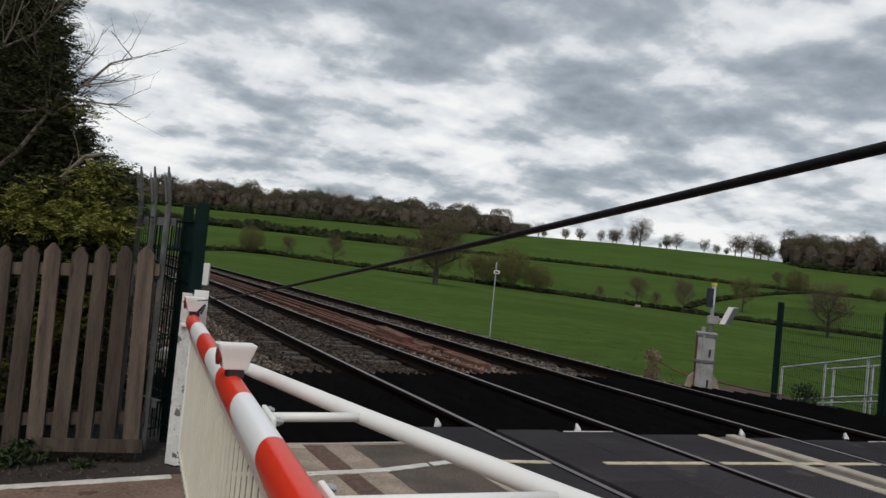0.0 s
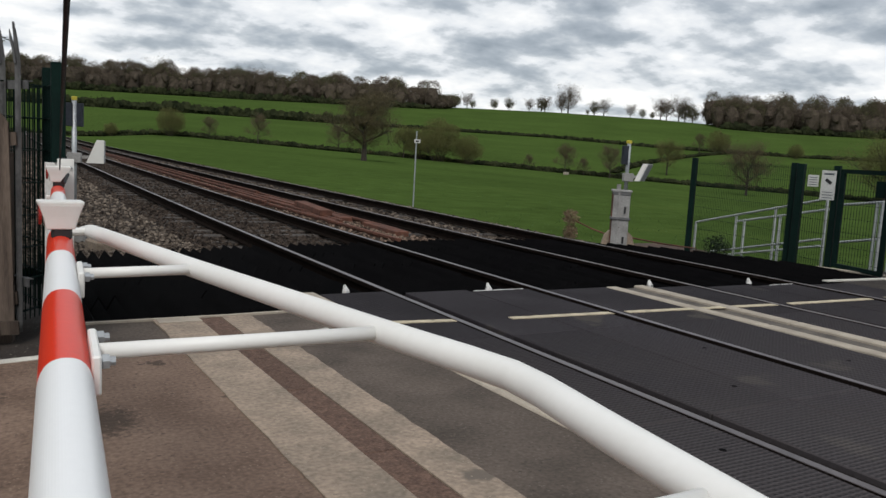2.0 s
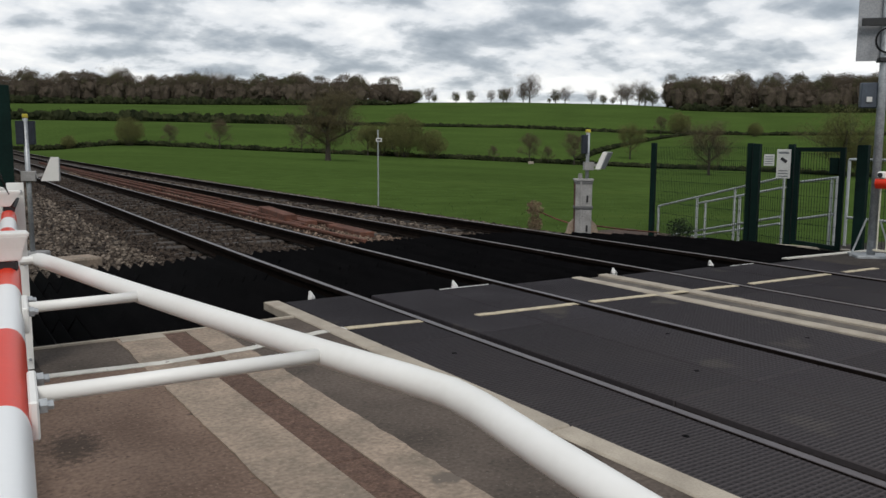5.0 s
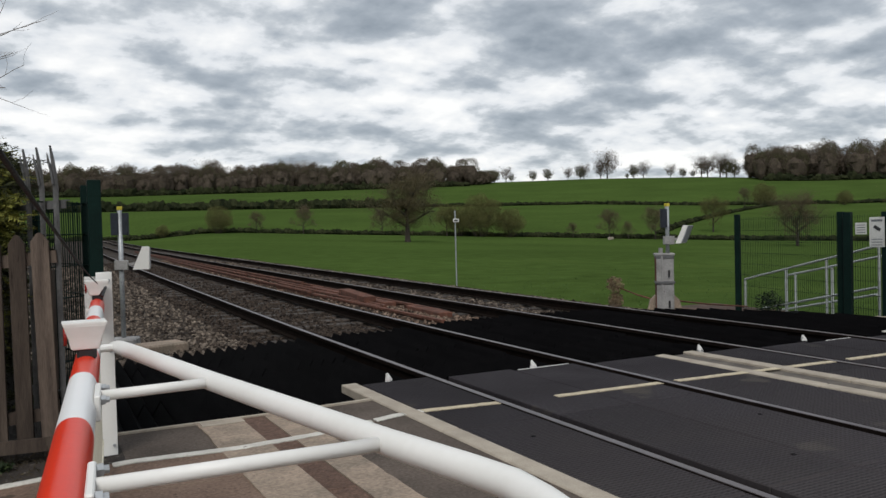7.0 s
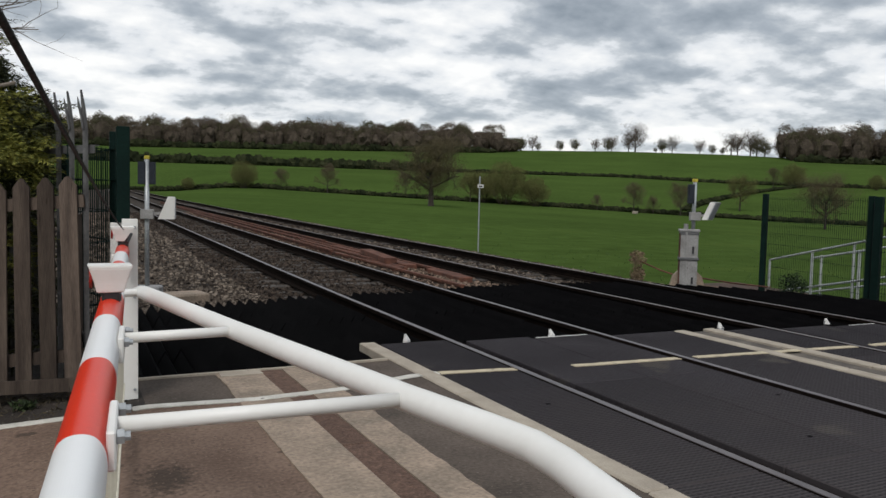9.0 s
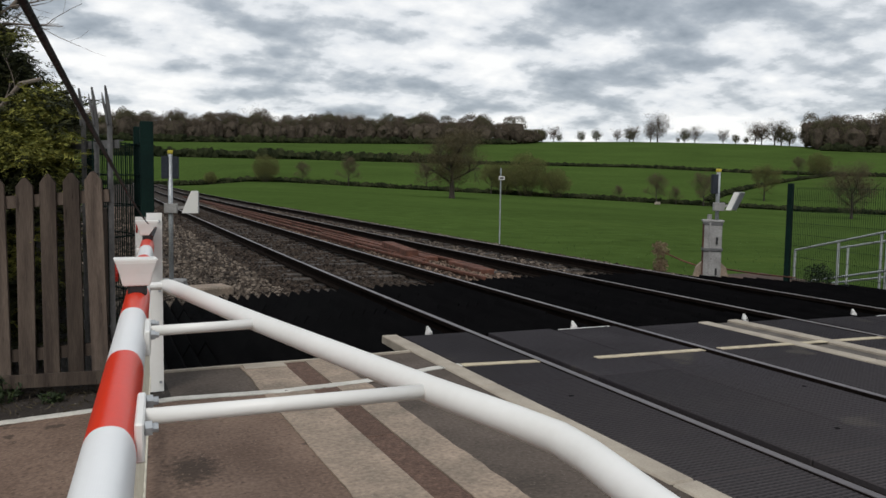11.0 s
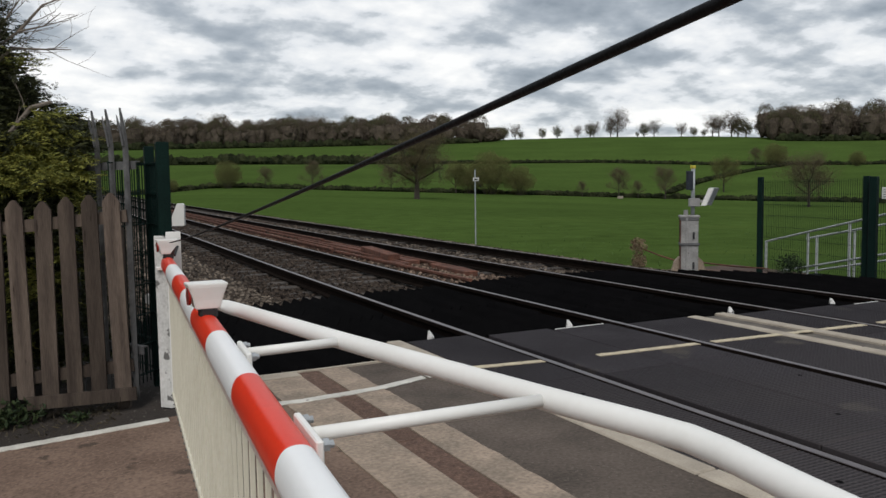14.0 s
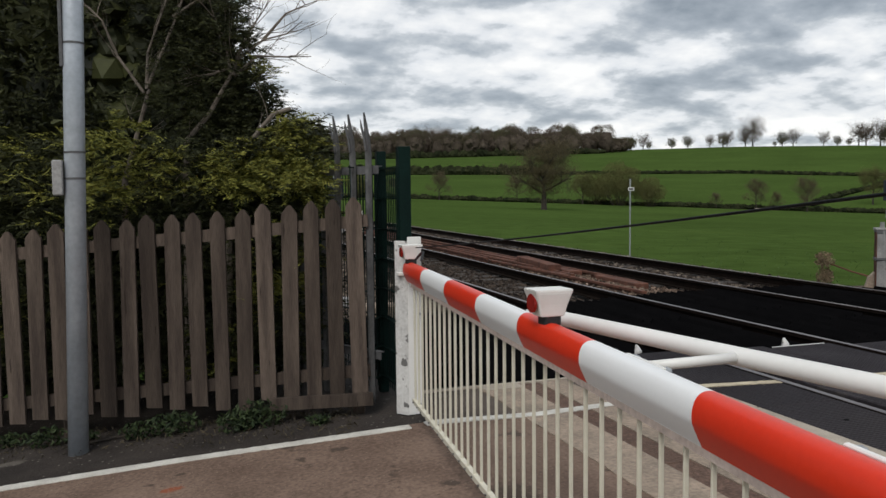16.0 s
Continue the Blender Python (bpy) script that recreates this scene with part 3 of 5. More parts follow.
def stone(x, y, z, s):
    e = Euler((rng.uniform(0, 6), rng.uniform(0, 6), rng.uniform(0, 6))).to_matrix()
    o = len(sv)
    sx, sy, sz = s * rng.uniform(0.6, 1.2), s * rng.uniform(0.6, 1.2), s * rng.uniform(0.5, 0.9)
    for a, b, c in CUBE:
        v = e @ Vector((a * sx * rng.uniform(0.55, 1), b * sy * rng.uniform(0.55, 1), c * sz * rng.uniform(0.55, 1)))
        sv.append((x + v.x, y + v.y, z + v.z))
    sf.extend(tuple(o + i for i in f) for f in CF)


piles = {"grimy": ([], []), "pink": ([], []), "plain": ([], [])}
for _ in range(34000):
    y = 4.75 + 34 * rng.random() ** 2.1
    u = rng.uniform(-3.9, 6.5)
    if any(abs(u - r) < 0.075 for r in RAILX):
        continue
    inside_rails = (0.0 < u < 1.5) or (3.4 < u < 4.9)
    h = float(np.interp(u, cols, hz))
    key = ("plain" if rng.random() < 0.5 else "grimy") if 3.4 < u < 4.9 or u > 4.95 and rng.random() < 0.7 else "grimy" if inside_rails or (-0.75 < u < 0) or (1.5 < u < 2.0) or rng.random() < 0.22 else "pink" if 2.0 < u < 3.4 else "plain"
    sv, sf = piles[key]
    stone(u + bend(y), y, rise(y) + h + rng.uniform(-0.005, 0.014), rng.uniform(0.013, 0.030) * (1 + 0.02 * y))
for key, mt, nm, lb in (("plain", M_STONE, "ballast_stones", "loose angular grey and tan ballast stones"), ("grimy", M_DARKSTONE, "grimy_ballast", "dark oil-stained ballast stones between the rails"), ("pink", M_PINKSTONE, "ballast_stones", "rust-tinted pale ballast stones between the two tracks")):
    tagged(raw(nm, *piles[key], mt), lb, "ballast", kind="stuff")

# old rails and timbers lying between the lines
OLD = ((2.30, 5.6, 2.22, 12.0, -0.035), (2.95, 7.0, 3.02, 19.0, -0.035), (2.42, 8.2, 2.50, 16.0, -0.02), (2.70, 10.5, 2.62, 27.0, -0.02), (2.18, 12.0, 2.30, 38.0, 0.0), (2.88, 15.0, 2.80, 48.0, 0.01), (2.52, 20.0, 2.60, 60.0, 0.02))
for x0, y0, x1, y1, z in OLD:
    r = empty("old_rail", "discarded rail red with rust lying between the tracks", "scrap rail", "scrap between the tracks")
    line = [(x0 + (x1 - x0) * k / 8 + bend(y0 + (y1 - y0) * k / 8), y0 + (y1 - y0) * k / 8, z - 0.035 + rise(y0 + (y1 - y0) * k / 8)) for k in range(9)]
    part("rail_bar", sweep(bmesh.new(), HEAD, line), M_RUST, r)
for x0, y0, ang, ln, z in ((2.45, 9.4, 6, 2.3, -0.06), (2.72, 9.9, 2, 2.5, -0.05), (2.60, 10.2, 9, 2.4, 0.05), (2.55, 12.6, -3, 2.4, -0.06), (2.80, 13.0, 3, 2.2, -0.05), (2.85, 7.3, 5, 1.6, -0.07)):
    r = empty("old_sleeper", "rust-stained discarded timber lying between the tracks", "timber", "scrap between the tracks")
    part("timber", boxm((x0 + bend(y0), y0, z - 0.05), (0.24, ln, 0.11), yaw(-ang), 0.01), M_RUST, r)


# rubber crossing panels
def panel_end(x):
    return 1.27 - 0.125 * (x + 0.65)


surface = empty("crossing_surface", "black ribbed rubber level-crossing panels between the rails", "crossing panels", kind="structure")
LANES = ((-0.65, -0.038), (0.120, 0.76), (0.764, 1.405), (1.545, 2.31), (2.81, 3.362), (3.505, 4.15), (4.154, 4.80), (4.945, 5.66))
for x0, x1 in LANES:
    y1 = panel_end((x0 + x1) / 2)
    y = y1
    while y > -12:
        y2 = -0.56 if y == y1 else y - 1.8
        bm = boxm(((x0 + x1) / 2, (y + y2) / 2, -0.09), (x1 - x0 - 0.004, y - y2 - 0.007, 0.18), None, 0.006)
        for v in bm.verts:
            v.co.x += bend(v.co.y)
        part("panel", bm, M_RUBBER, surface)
        y = y2

# near-black strips added in the flangeways stand in for the shade down there
for x0, x1 in ((0.040, 0.117), (1.408, 1.466), (3.440, 3.502), (4.803, 4.866)):
    y1 = panel_end((x0 + x1) / 2)
    half = (x1 - x0) / 2
    run = [((x0 + x1) / 2 + bend(q), q, 0.0) for q in (-12, -6, -3, 0, y1)]
    part("flangeway_filler", sweep(bmesh.new(), ((-half, -0.17), (-half, -0.035), (half, -0.035), (half, -0.17)), run), M_GUARD, surface, "black strip standing in for the flangeway's deep shade")
# lifting holes are solid discs, their inner shade given by near-black colour
for x, y in ((-0.30, -2.75), (0.62, -2.05), (-0.36, -0.95), (1.22, -1.30), (0.30, -4.1), (1.95, -1.9)):
    part("lifting_hole", tubem([(x, y, -0.02), (x, y, 0.0015)], 0.017, 10), M_GUARD, surface, "near-black disc painting the shade in a lifting hole")

kerb = empty("kerb", "pale concrete kerb beam along the crossing panels", "kerb", kind="structure")
y = 1.29
for ln in (1.85, 1.82, 1.85, 1.85, 1.85, 1.85, 1.85):
    bm = boxm((-0.722, y - ln / 2, -0.135), (0.135, ln - 0.012, 0.29), None, 0.008)
    part("kerb_beam", bm, M_KERB, kerb)
    y -= ln
mid = empty("centre_kerb", "paired concrete beams with dirty infill between the two tracks", "kerb", kind="structure")
for x0 in (2.375, 2.745):
    y = 0.93
    for _ in range(7):
        part("kerb_beam", boxm((x0, y - 0.92, -0.13), (0.125, 1.83, 0.276), None, 0.008), M_KERB, mid)
        y -= 1.84
part("infill", boxm((2.56, -5.5, -0.15), (0.24, 12.8, 0.27)), M_DIRT, mid, "dirty asphalt infill")

blocks = empty("block_strip", "strip of dark brown clay blocks laid in the road", "paving strip", kind="structure")
for i in range(14):
    yb = 0.57 - i * 0.92
    part("block", boxm((-1.72, yb - 0.46, -0.052), (0.157, 0.912, 0.108), None, 0.004), M_BRICKSTRIP, blocks)

# pale steel edge strips on the ends of two lanes of panels
for x0, x1 in ((0.80, 1.36), (4.40, 4.80)):
    ye = panel_end((x0 + x1) / 2)
    part("edge_strip", boxm(((x0 + x1) / 2 + bend(ye), ye + 0.004, -0.004), (x1 - x0, 0.014, 0.014), None, 0.002), M_CHIPPED, surface, "pale steel edge strip")

# yellowed dashes across the panels
for x0, x1 in ((-0.63, -0.045), (0.435, 1.42), (1.585, 3.345), (3.55, 4.78), (5.06, 5.64)):
    s = slab("painted_dash", (x0, x1), (lambda x: edge_line(x) - 0.036, lambda x: edge_line(x) + 0.036), 0.006, 0.006, M_YLINE, step=0.02, ragged=0.008)
    tagged(s, "yellowed painted dash across the rubber panels", "road marking", "edge line over the tracks", "structure")
s = slab("painted_line", (5.45, 7.2), (lambda x: 0.62 - 0.06 * (x - 5.4), lambda x: 0.69 - 0.06 * (x - 5.4)), 0.014, 0.014, M_LINE)
tagged(s, "white painted line at the far side of the crossing", "road marking", "road edge line", "structure")
far_road = slab("far_road", (5.66, 16), (-14, lambda x: 0.78 - 0.02 * x), -0.002, 0.3, M_PAVE, follow=False)
tagged(far_road, "dark asphalt road beyond the tracks", "road", kind="structure")

# small white end clips on the panels
for x, y in ((-0.32, 1.37), (1.07, 1.185), (2.97, 0.98), (4.34, 0.83)):
    c = empty("panel_stop", "small white-topped steel stop at a panel end", "panel stop", "panel stops")
    part("wedge", tubem([(x, y, -0.11), (x, y, -0.01), (x - 0.010, y + 0.01, 0.045)], [0.036, 0.034, 0.010], 5), M_CHIPPED, c)

# black anti-trespass guards: rows of ridged timbers beside the road
RIDGE = 0.125
guards = empty("trespass_guard", "black ridged anti-trespass guard filling the trackside pit", "trespass guard", kind="structure")


def guard_far(x):
    return float(np.interp(x, (-2.7, -1.7, 0, 1.2, 2.3, 3.6, 4.9, 5.3, 6.0, 6.9), (4.45, 4.6, 4.75, 4.85, 5.1, 5.25, 5.0, 4.55, 4.0, 2.4)))


def guard_near(x):
    if x < -0.72:
        return 0.60
    return panel_end(x) + 0.07 if x < 5.66 else 0.80


x = -2.58
while x < 7.0:
    if not any(abs(x - r) < 0.125 for r in RAILX):
        ya, yb = guard_near(x), guard_far(x)
        y = yb
        while y > ya + 0.15:
            y2 = max(ya, y - 0.92)
            w, h = RIDGE * 0.49, random.uniform(-0.012, 0.012)
            base = -0.10 if x > -0.75 else -0.12
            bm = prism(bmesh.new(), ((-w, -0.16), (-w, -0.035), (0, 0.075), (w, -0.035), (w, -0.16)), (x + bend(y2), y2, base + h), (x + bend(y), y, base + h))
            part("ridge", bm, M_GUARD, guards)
            y = y2 - 0.006
    x += RIDGE

# ---------------------------------------------------------------- crossing barrier
TIPX, SLOPE = -2.738, 0.0868


def boom(y, z=None, off=0.0):
    """A place on the boom's axis, off to its east side."""
    return Vector((TIPX + SLOPE * y + off, y, (0.885 + 0.0065 * y) if z is None else z))


barrier = empty("level_crossing_barrier", "lowered red and white barrier boom with cream slatted skirt", "barrier", at=(0, 0, 0))
HALF = ((0.0, 0.058), (0.013, 0.0562), (0.024, 0.050), (0.0325, 0.038), (0.0375, 0.022), (0.0389, 0.006), (0.0376, -0.006), (0.0325, -0.020), (0.0235, -0.040), (0.0155, -0.056), (0.012, -0.060))
PROF = [Vector(q) for q in HALF] + [Vector((-u, w)) for u, w in reversed(HALF[1:])]
OUT = []
for k in range(len(PROF)):
    q0, q1, q2, q3 = (PROF[(k + d) % len(PROF)] for d in (-1, 0, 1, 2))
    for t in (0.0, 0.25, 0.5, 0.75):
        q = 0.5 * (2 * q1 + (q2 - q0) * t + (2 * q0 - 5 * q1 + 4 * q2 - q3) * t * t + (3 * q1 - q0 - 3 * q2 + q3) * t ** 3)
        OUT.append((q.x, q.y))
cuts = [0.02, -0.5, -1.05, -1.6, -2.13, -2.665, -3.25, -3.80, -4.33, -4.88, -5.43, -6.0, -6.6]
for k, (a, b) in enumerate(zip(cuts, cuts[1:])):
    bm = prism(bmesh.new(), OUT, boom(a), boom(b))
    part("stripe", bm, M_RED if k % 2 == 0 else M_WHITEBOOM, barrier, "red reflective boom section" if k % 2 == 0 else "white reflective boom section")
part("skirt_rail", prism(bmesh.new(), ((-0.014, -0.018), (-0.014, 0.018), (0.014, 0.018), (0.014, -0.018)), boom(-0.1, 0.822), boom(-6.5, 0.785)), M_PINK, barrier, "faded pinkish top rail of the skirt")
part("bottom_rail", prism(bmesh.new(), ((-0.012, -0.012), (-0.012, 0.012), (0.012, 0.012), (0.012, -0.012)), boom(-0.1, 0.125), boom(-6.5, 0.115)), M_CREAM, barrier)
y = -0.14
first = None
while y > -6.45:
    if first is None:
        bm = boxm((0, 0, 0), (0.0125, 0.0075, 0.69), None, 0.002)
        first = part("slat", bm, M_CREAM, barrier)
        s = first
    else:
        s = new("slat", first.data)
        s.parent = barrier
    p = boom(y, 0.468 - 0.003 * -y)
    s.location = p
    y -= 0.108
bolt_bm = tubem([(0, 0, 0), (-0.006, 0, 0)], 0.005, 6)
bolt0 = part("rivet", bolt_bm, M_DULLGALV, barrier)
bolt0.location = boom(-0.14, 0.125, -0.013)
y = -0.248
while y > -6.4:
    b = new("rivet", bolt0.data)
    b.parent = barrier
    b.location = boom(y, 0.122, -0.013)
    y -= 0.108


def lamp(y, w):
    """A hooded boom lamp with its red lens towards the road."""
    p = boom(y)
    bm = bmesh.new()
    z0, z1 = p.z + 0.078, p.z + 0.164
    lo, hi, d0, d1 = w * 0.33, w * 0.54, 0.034, 0.048
    pts = []
    for z, hx, hy in ((z0, lo, d0), (z0 + 0.035, lo + 0.008, d0 + 0.005), (z1 - 0.010, hi - 0.004, d1), (z1, hi, d1)):
        pts.append([bm.verts.new((p.x + 0.0 + sx * hx, p.y + sy * hy, z)) for sx, sy in ((-1, -1), (1, -1), (1, 1), (-1, 1))])
    for a, b in zip(pts, pts[1:]):
        for k in range(4):
            bm.faces.new((a[k], a[(k + 1) % 4], b[(k + 1) % 4], b[k]))
    bm.faces.new(list(reversed(pts[0])))
    bm.faces.new(pts[-1])
    bmesh.ops.bevel(bm, geom=list(bm.edges), offset=0.003, segments=2, affect="EDGES")
    h = part("lamp_hood", bm, M_WHITE, barrier, "white tapered lamp hood")
    part("lens", tubem([(p.x - w * 0.43, p.y, z0 + 0.042), (p.x - w * 0.50, p.y, z0 + 0.042)], 0.030, 16), M_LENS, h, "dark red round lens")
    part("clamp", boxm((p.x + 0.004, p.y, p.z + 0.064), (w * 0.46, 0.060, 0.036), None, 0.006), M_BLACK, h, "black clamp")


lamp(-2.33, 0.122)
lamp(-0.03, 0.122)

# side truss
ZT = 0.900
part("truss_end", tubem([(-2.885, -2.00, ZT), (-2.815, -1.985, ZT)], 0.014, 10), M_WHITE, barrier)
tpts = [(-2.832, -1.93, ZT), (-2.815, -1.975, ZT), (-2.808, -2.01, ZT), (-2.79, -2.11, ZT), (-2.66, -2.90, ZT), (-2.510, -3.72, ZT), (-2.464, -3.94, ZT), (-2.446, -4.05, ZT), (-2.452, -4.14, ZT), (-2.482, -4.32, ZT), (-2.75, -6.2, ZT)]
part("truss_tube", tubem(tpts, [0.012, 0.022, 0.025] + [0.0255] * 8, 18), M_WHITE, barrier, "white tubular truss rail", True)
for (ax, ay), (bx, by) in (((-2.94, -2.895), (-2.66, -2.90)), ((-3.005, -3.69), (-2.510, -3.72)), ((-3.06, -4.50), (-2.512, -4.515))):
    st = part("strut", tubem([(boom(ay).x + 0.045, ay, ZT - 0.004), (bx - 0.008, by, ZT)], 0.0135, 12), M_WHITE, barrier, "", True)
    part("bracket", boxm((boom(ay).x + 0.043, ay, ZT - 0.018), (0.014, 0.195, 0.062), yaw(-5), 0.003), M_WHITE, st, "white bolted bracket plate")
    for dy in (-0.080, 0.080):
        part("bolt", tubem([(boom(ay + dy).x + 0.045, ay + dy, ZT), (boom(ay + dy).x + 0.070, ay + dy, ZT)], 0.0075, 8), M_GALV, st, "steel bolt")
        part("nut", tubem([(boom(ay + dy).x + 0.050, ay + dy, ZT), (boom(ay + dy).x + 0.061, ay + dy, ZT)], 0.0125, 6), M_GALV, st, "steel nut")
# stay cable over the boom


def stay(y):
    return (-2.7286 + 0.09101 * y + 0.00029 * y * y, y, 1.0258 - 0.06901 * y + 0.00277 * y * y)


part("stay_cable", tubem([stay(-0.16 - 6.44 * k / 24) for k in range(25)], 0.0031, 10), M_CABLE, barrier, "black stay cable", True)
part("cable_shackle", tubem([boom(-0.10, 0.965, 0.02), boom(-0.13, 0.995, 0.04), boom(-0.17, 1.012, 0.05), boom(-0.21, 0.965, 0.03)], 0.008, 8), M_BLACK, barrier, "dark shackle at the boom tip")

# catch post
post = empty("barrier_catch_post", "white steel channel catch post with chipped paint at the road edge", "post")
PX, PY = -2.735, 0.09
part("plate", boxm((-2.693, 0.052, 0.545), (0.088, 0.010, 1.09), yaw(4), 0.002), M_WHITE, post, "white face plate")
part("flange", boxm((-2.765, 0.090, 0.53), (0.094, 0.010, 1.07), yaw(-52), 0.002), M_CHIPPED, post, "flange with paint peeling to grey")
part("web", boxm((-2.70, 0.112, 0.52), (0.008, 0.11, 1.05), yaw(-4)), M_WHITE, post)
part("cup", boxm((PX + 0.004, PY + 0.01, 0.865), (0.12, 0.09, 0.02), yaw(-4), 0.003), M_WHITE, post)
for z in (1.04, 0.62, 0.06):
    part("bolt", tubem([(-2.668, 0.048, z), (-2.668, 0.038, z)], 0.009, 6), M_GALV, post)

# ---------------------------------------------------------------- fences
fence = empty("picket_fence", "weathered grey-brown wooden picket fence on a low board", "fence")
FD = Vector((-0.951, 0.309, 0))
FO = Vector((-2.998, 0.238, 0))


def fline(s):
    """A place along the picket fence and its tops and feet."""
    p = FO + FD * s
    return p, 1.335 - 0.085 * s, 0.085 - 0.062 * s


pick_rot = Matrix.Rotation(math.atan2(FD.y, FD.x), 3, "Z")
rg = random.Random(11)
for i in range(26):
    s = i * 0.1425
    p, top, foot = fline(s)
    top += rg.uniform(-0.012, 0.012)
    foot += rg.uniform(-0.03, 0.03)
    w, t = rg.uniform(0.045, 0.050), 0.010
    bm = bmesh.new()
    pr = [(-w, foot), (w, foot), (w, top - 0.055), (w * 0.28, top - 0.006), (0, top), (-w * 0.28, top - 0.006), (-w, top - 0.055)]
    lean = rg.uniform(-0.016, 0.016) + (0.022 if i == 0 else 0.008)
    f1 = [bm.verts.new((u + lean * (z - foot), -t, z)) for u, z in pr]
    f2 = [bm.verts.new((u + lean * (z - foot), t, z)) for u, z in pr]
    bm.faces.new(f1)
    bm.faces.new(list(reversed(f2)))
    for k in range(len(pr)):
        bm.faces.new((f1[k], f2[k], f2[(k + 1) % len(pr)], f1[(k + 1) % len(pr)]))
    bmesh.ops.recalc_face_normals(bm, faces=bm.faces)
    bmesh.ops.rotate(bm, cent=(0, 0, 0), matrix=pick_rot, verts=bm.verts)
    ob = part("picket", bm, M_WOOD, fence)
    ob.location = (p.x, p.y, 0)
NRM = Vector((0.309, 0.951, 0))
for dz_top, hh in ((-0.15, 0.075), (-1.085, 0.075)):
    a, ta, _ = fline(-0.06)
    b, tb, _ = fline(3.65)
    part("rail", prism(bmesh.new(), ((-0.018, -hh / 2), (-0.018, hh / 2), (0.018, hh / 2), (0.018, -hh / 2)), Vector((a.x, a.y, ta + dz_top)) + NRM * 0.032, Vector((b.x, b.y, tb + dz_top)) + NRM * 0.032), M_WOOD, fence)
a, ta, fa = fline(-0.08)
b, tb, fb = fline(0.56)
part("foot_board", prism(bmesh.new(), ((-0.012, -0.04), (-0.012, 0.04), (0.012, 0.04), (0.012, -0.04)), Vector((a.x, a.y, 0.085)) - NRM * 0.026, Vector((b.x, b.y, 0.055)) - NRM * 0.026), M_WOOD, fence)
for s in (0.02, 1.85, 3.5):
    p, tp, ft = fline(s)
    q = p + NRM * 0.095
    part("post", boxm((q.x, q.y, (tp - 0.25) / 2 - 0.1), (0.075, 0.075, tp + 0.0), pick_rot, 0.006), M_WOOD, fence)

# steel palisade behind the pickets
pal = empty("palisade_fence", "grey galvanised steel palisade fence with split curved tips", "fence")
PD = Vector((-0.072, 0.128, 0))
PO = Vector((-2.925, 0.235, 0))
prot = math.atan2(PD.y, PD.x)
for i in range(22):
    c = PO + PD * i
    bm = bmesh.new()
    rows = []
    for z, spread, out in ((0.05, 0.030, 0), (1.60, 0.030, 0.0), (1.68, 0.027, -0.003), (1.77, 0.017, -0.010), (1.85, 0.003, -0.020)):
        hook = 0.9 * out
        rows.append([bm.verts.new((u * spread + hook, out + v, z)) for u, v in ((-1, 0.0), (-0.35, 0.011), (0.35, 0.011), (1, 0.0), (0.35, 0.006), (-0.35, 0.006))])
    for r1, r2 in zip(rows, rows[1:]):
        for k in range(6):
            bm.faces.new((r1[k], r1[(k + 1) % 6], r2[(k + 1) % 6], r2[k]))
    bm.faces.new(rows[-1])
    # side prong of the split tip
    tube(bm, [(-0.020, 0.0, 1.62), (-0.030, -0.006, 1.70), (-0.044, -0.014, 1.76), (-0.050, -0.018, 1.81)], [0.010, 0.010, 0.008, 0.002], 5)
    bmesh.ops.rotate(bm, cent=(0, 0, 0), matrix=Matrix.Rotation(prot + math.pi, 3, "Z"), verts=bm.verts)
    ob = part("pale", bm, M_DULLGALV, pal)
    ob.location = c
for z in (0.35, 1.50):
    a, b = PO + PD * -0.4, PO + PD * 21.5
    part("rail", prism(bmesh.new(), ((-0.004, -0.025), (-0.004, 0.025), (0.03, 0.025), (0.03, 0.018), (0.004, 0.018), (0.004, -0.025)), (a.x + 0.02, a.y, z), (b.x + 0.02, b.y, z)), M_DULLGALV, pal)
for i in (5, 19):
    c = PO + PD * i + Vector((0.06, 0.03, 0))
    part("post", boxm((c.x, c.y, 0.85), (0.08, 0.05, 1.9), None, 0.004), M_DULLGALV, pal)


def mesh_panel(parent, a, b, z0, z1, pitch=0.05, r=0.0028, tilt=0.0):
    """A welded wire panel between two places: uprights and doubled cross wires as separate parts would be too fine, so one mesh."""
    a, b = Vector(a), Vector(b)
    n = max(2, int((b - a).length / pitch))
    bm = bmesh.new()
    for i in range(n + 1):
        p = a.lerp(b, i / n)
        tube(bm, [(p.x, p.y, z0 + tilt * i / n), (p.x, p.y, z1 + tilt * i / n)], r, 4, False)
    k = z0 + 0.06
    while k < z1:
        for s in (-1, 1):
            d = Vector((-(b - a).y, (b - a).x, 0)).normalized() * r * 1.7 * s
            tube(bm, [(a.x + d.x, a.y + d.y, k), (b.x + d.x, b.y + d.y, k + tilt)], r, 4, False)
        k += 0.2
    return tagged(part("wire_panel", bm, M_GREEN, parent, "dark green welded wire mesh"), kind="stuff")


def green_post(parent, x, y, z0, z1, w=0.06, rot=0):
    return part("post", boxm((x, y, (z0 + z1) / 2), (w, w, z1 - z0), yaw(rot), 0.004), M_GREEN, parent)


near_mesh = empty("mesh_fence", "dark green welded mesh fence closing the trackside corner", "fence", "green mesh fences")
NP = ((-2.722, 0.17), (-2.735, 0.70), (-3.02, 1.70), (-3.75, 3.2), (-4.5, 4.9))
for i, (x, y) in enumerate(NP):
    green_post(near_mesh, x, y, 0.0, 1.64 if i < 2 else 1.58, 0.075 if i == 0 else 0.062)
for (x0, y0), (x1, y1) in zip(NP, NP[1:]):
    mesh_panel(near_mesh, (x0, y0, 0), (x1, y1, 0), 0.06, 1.53, 0.043, 0.0046)
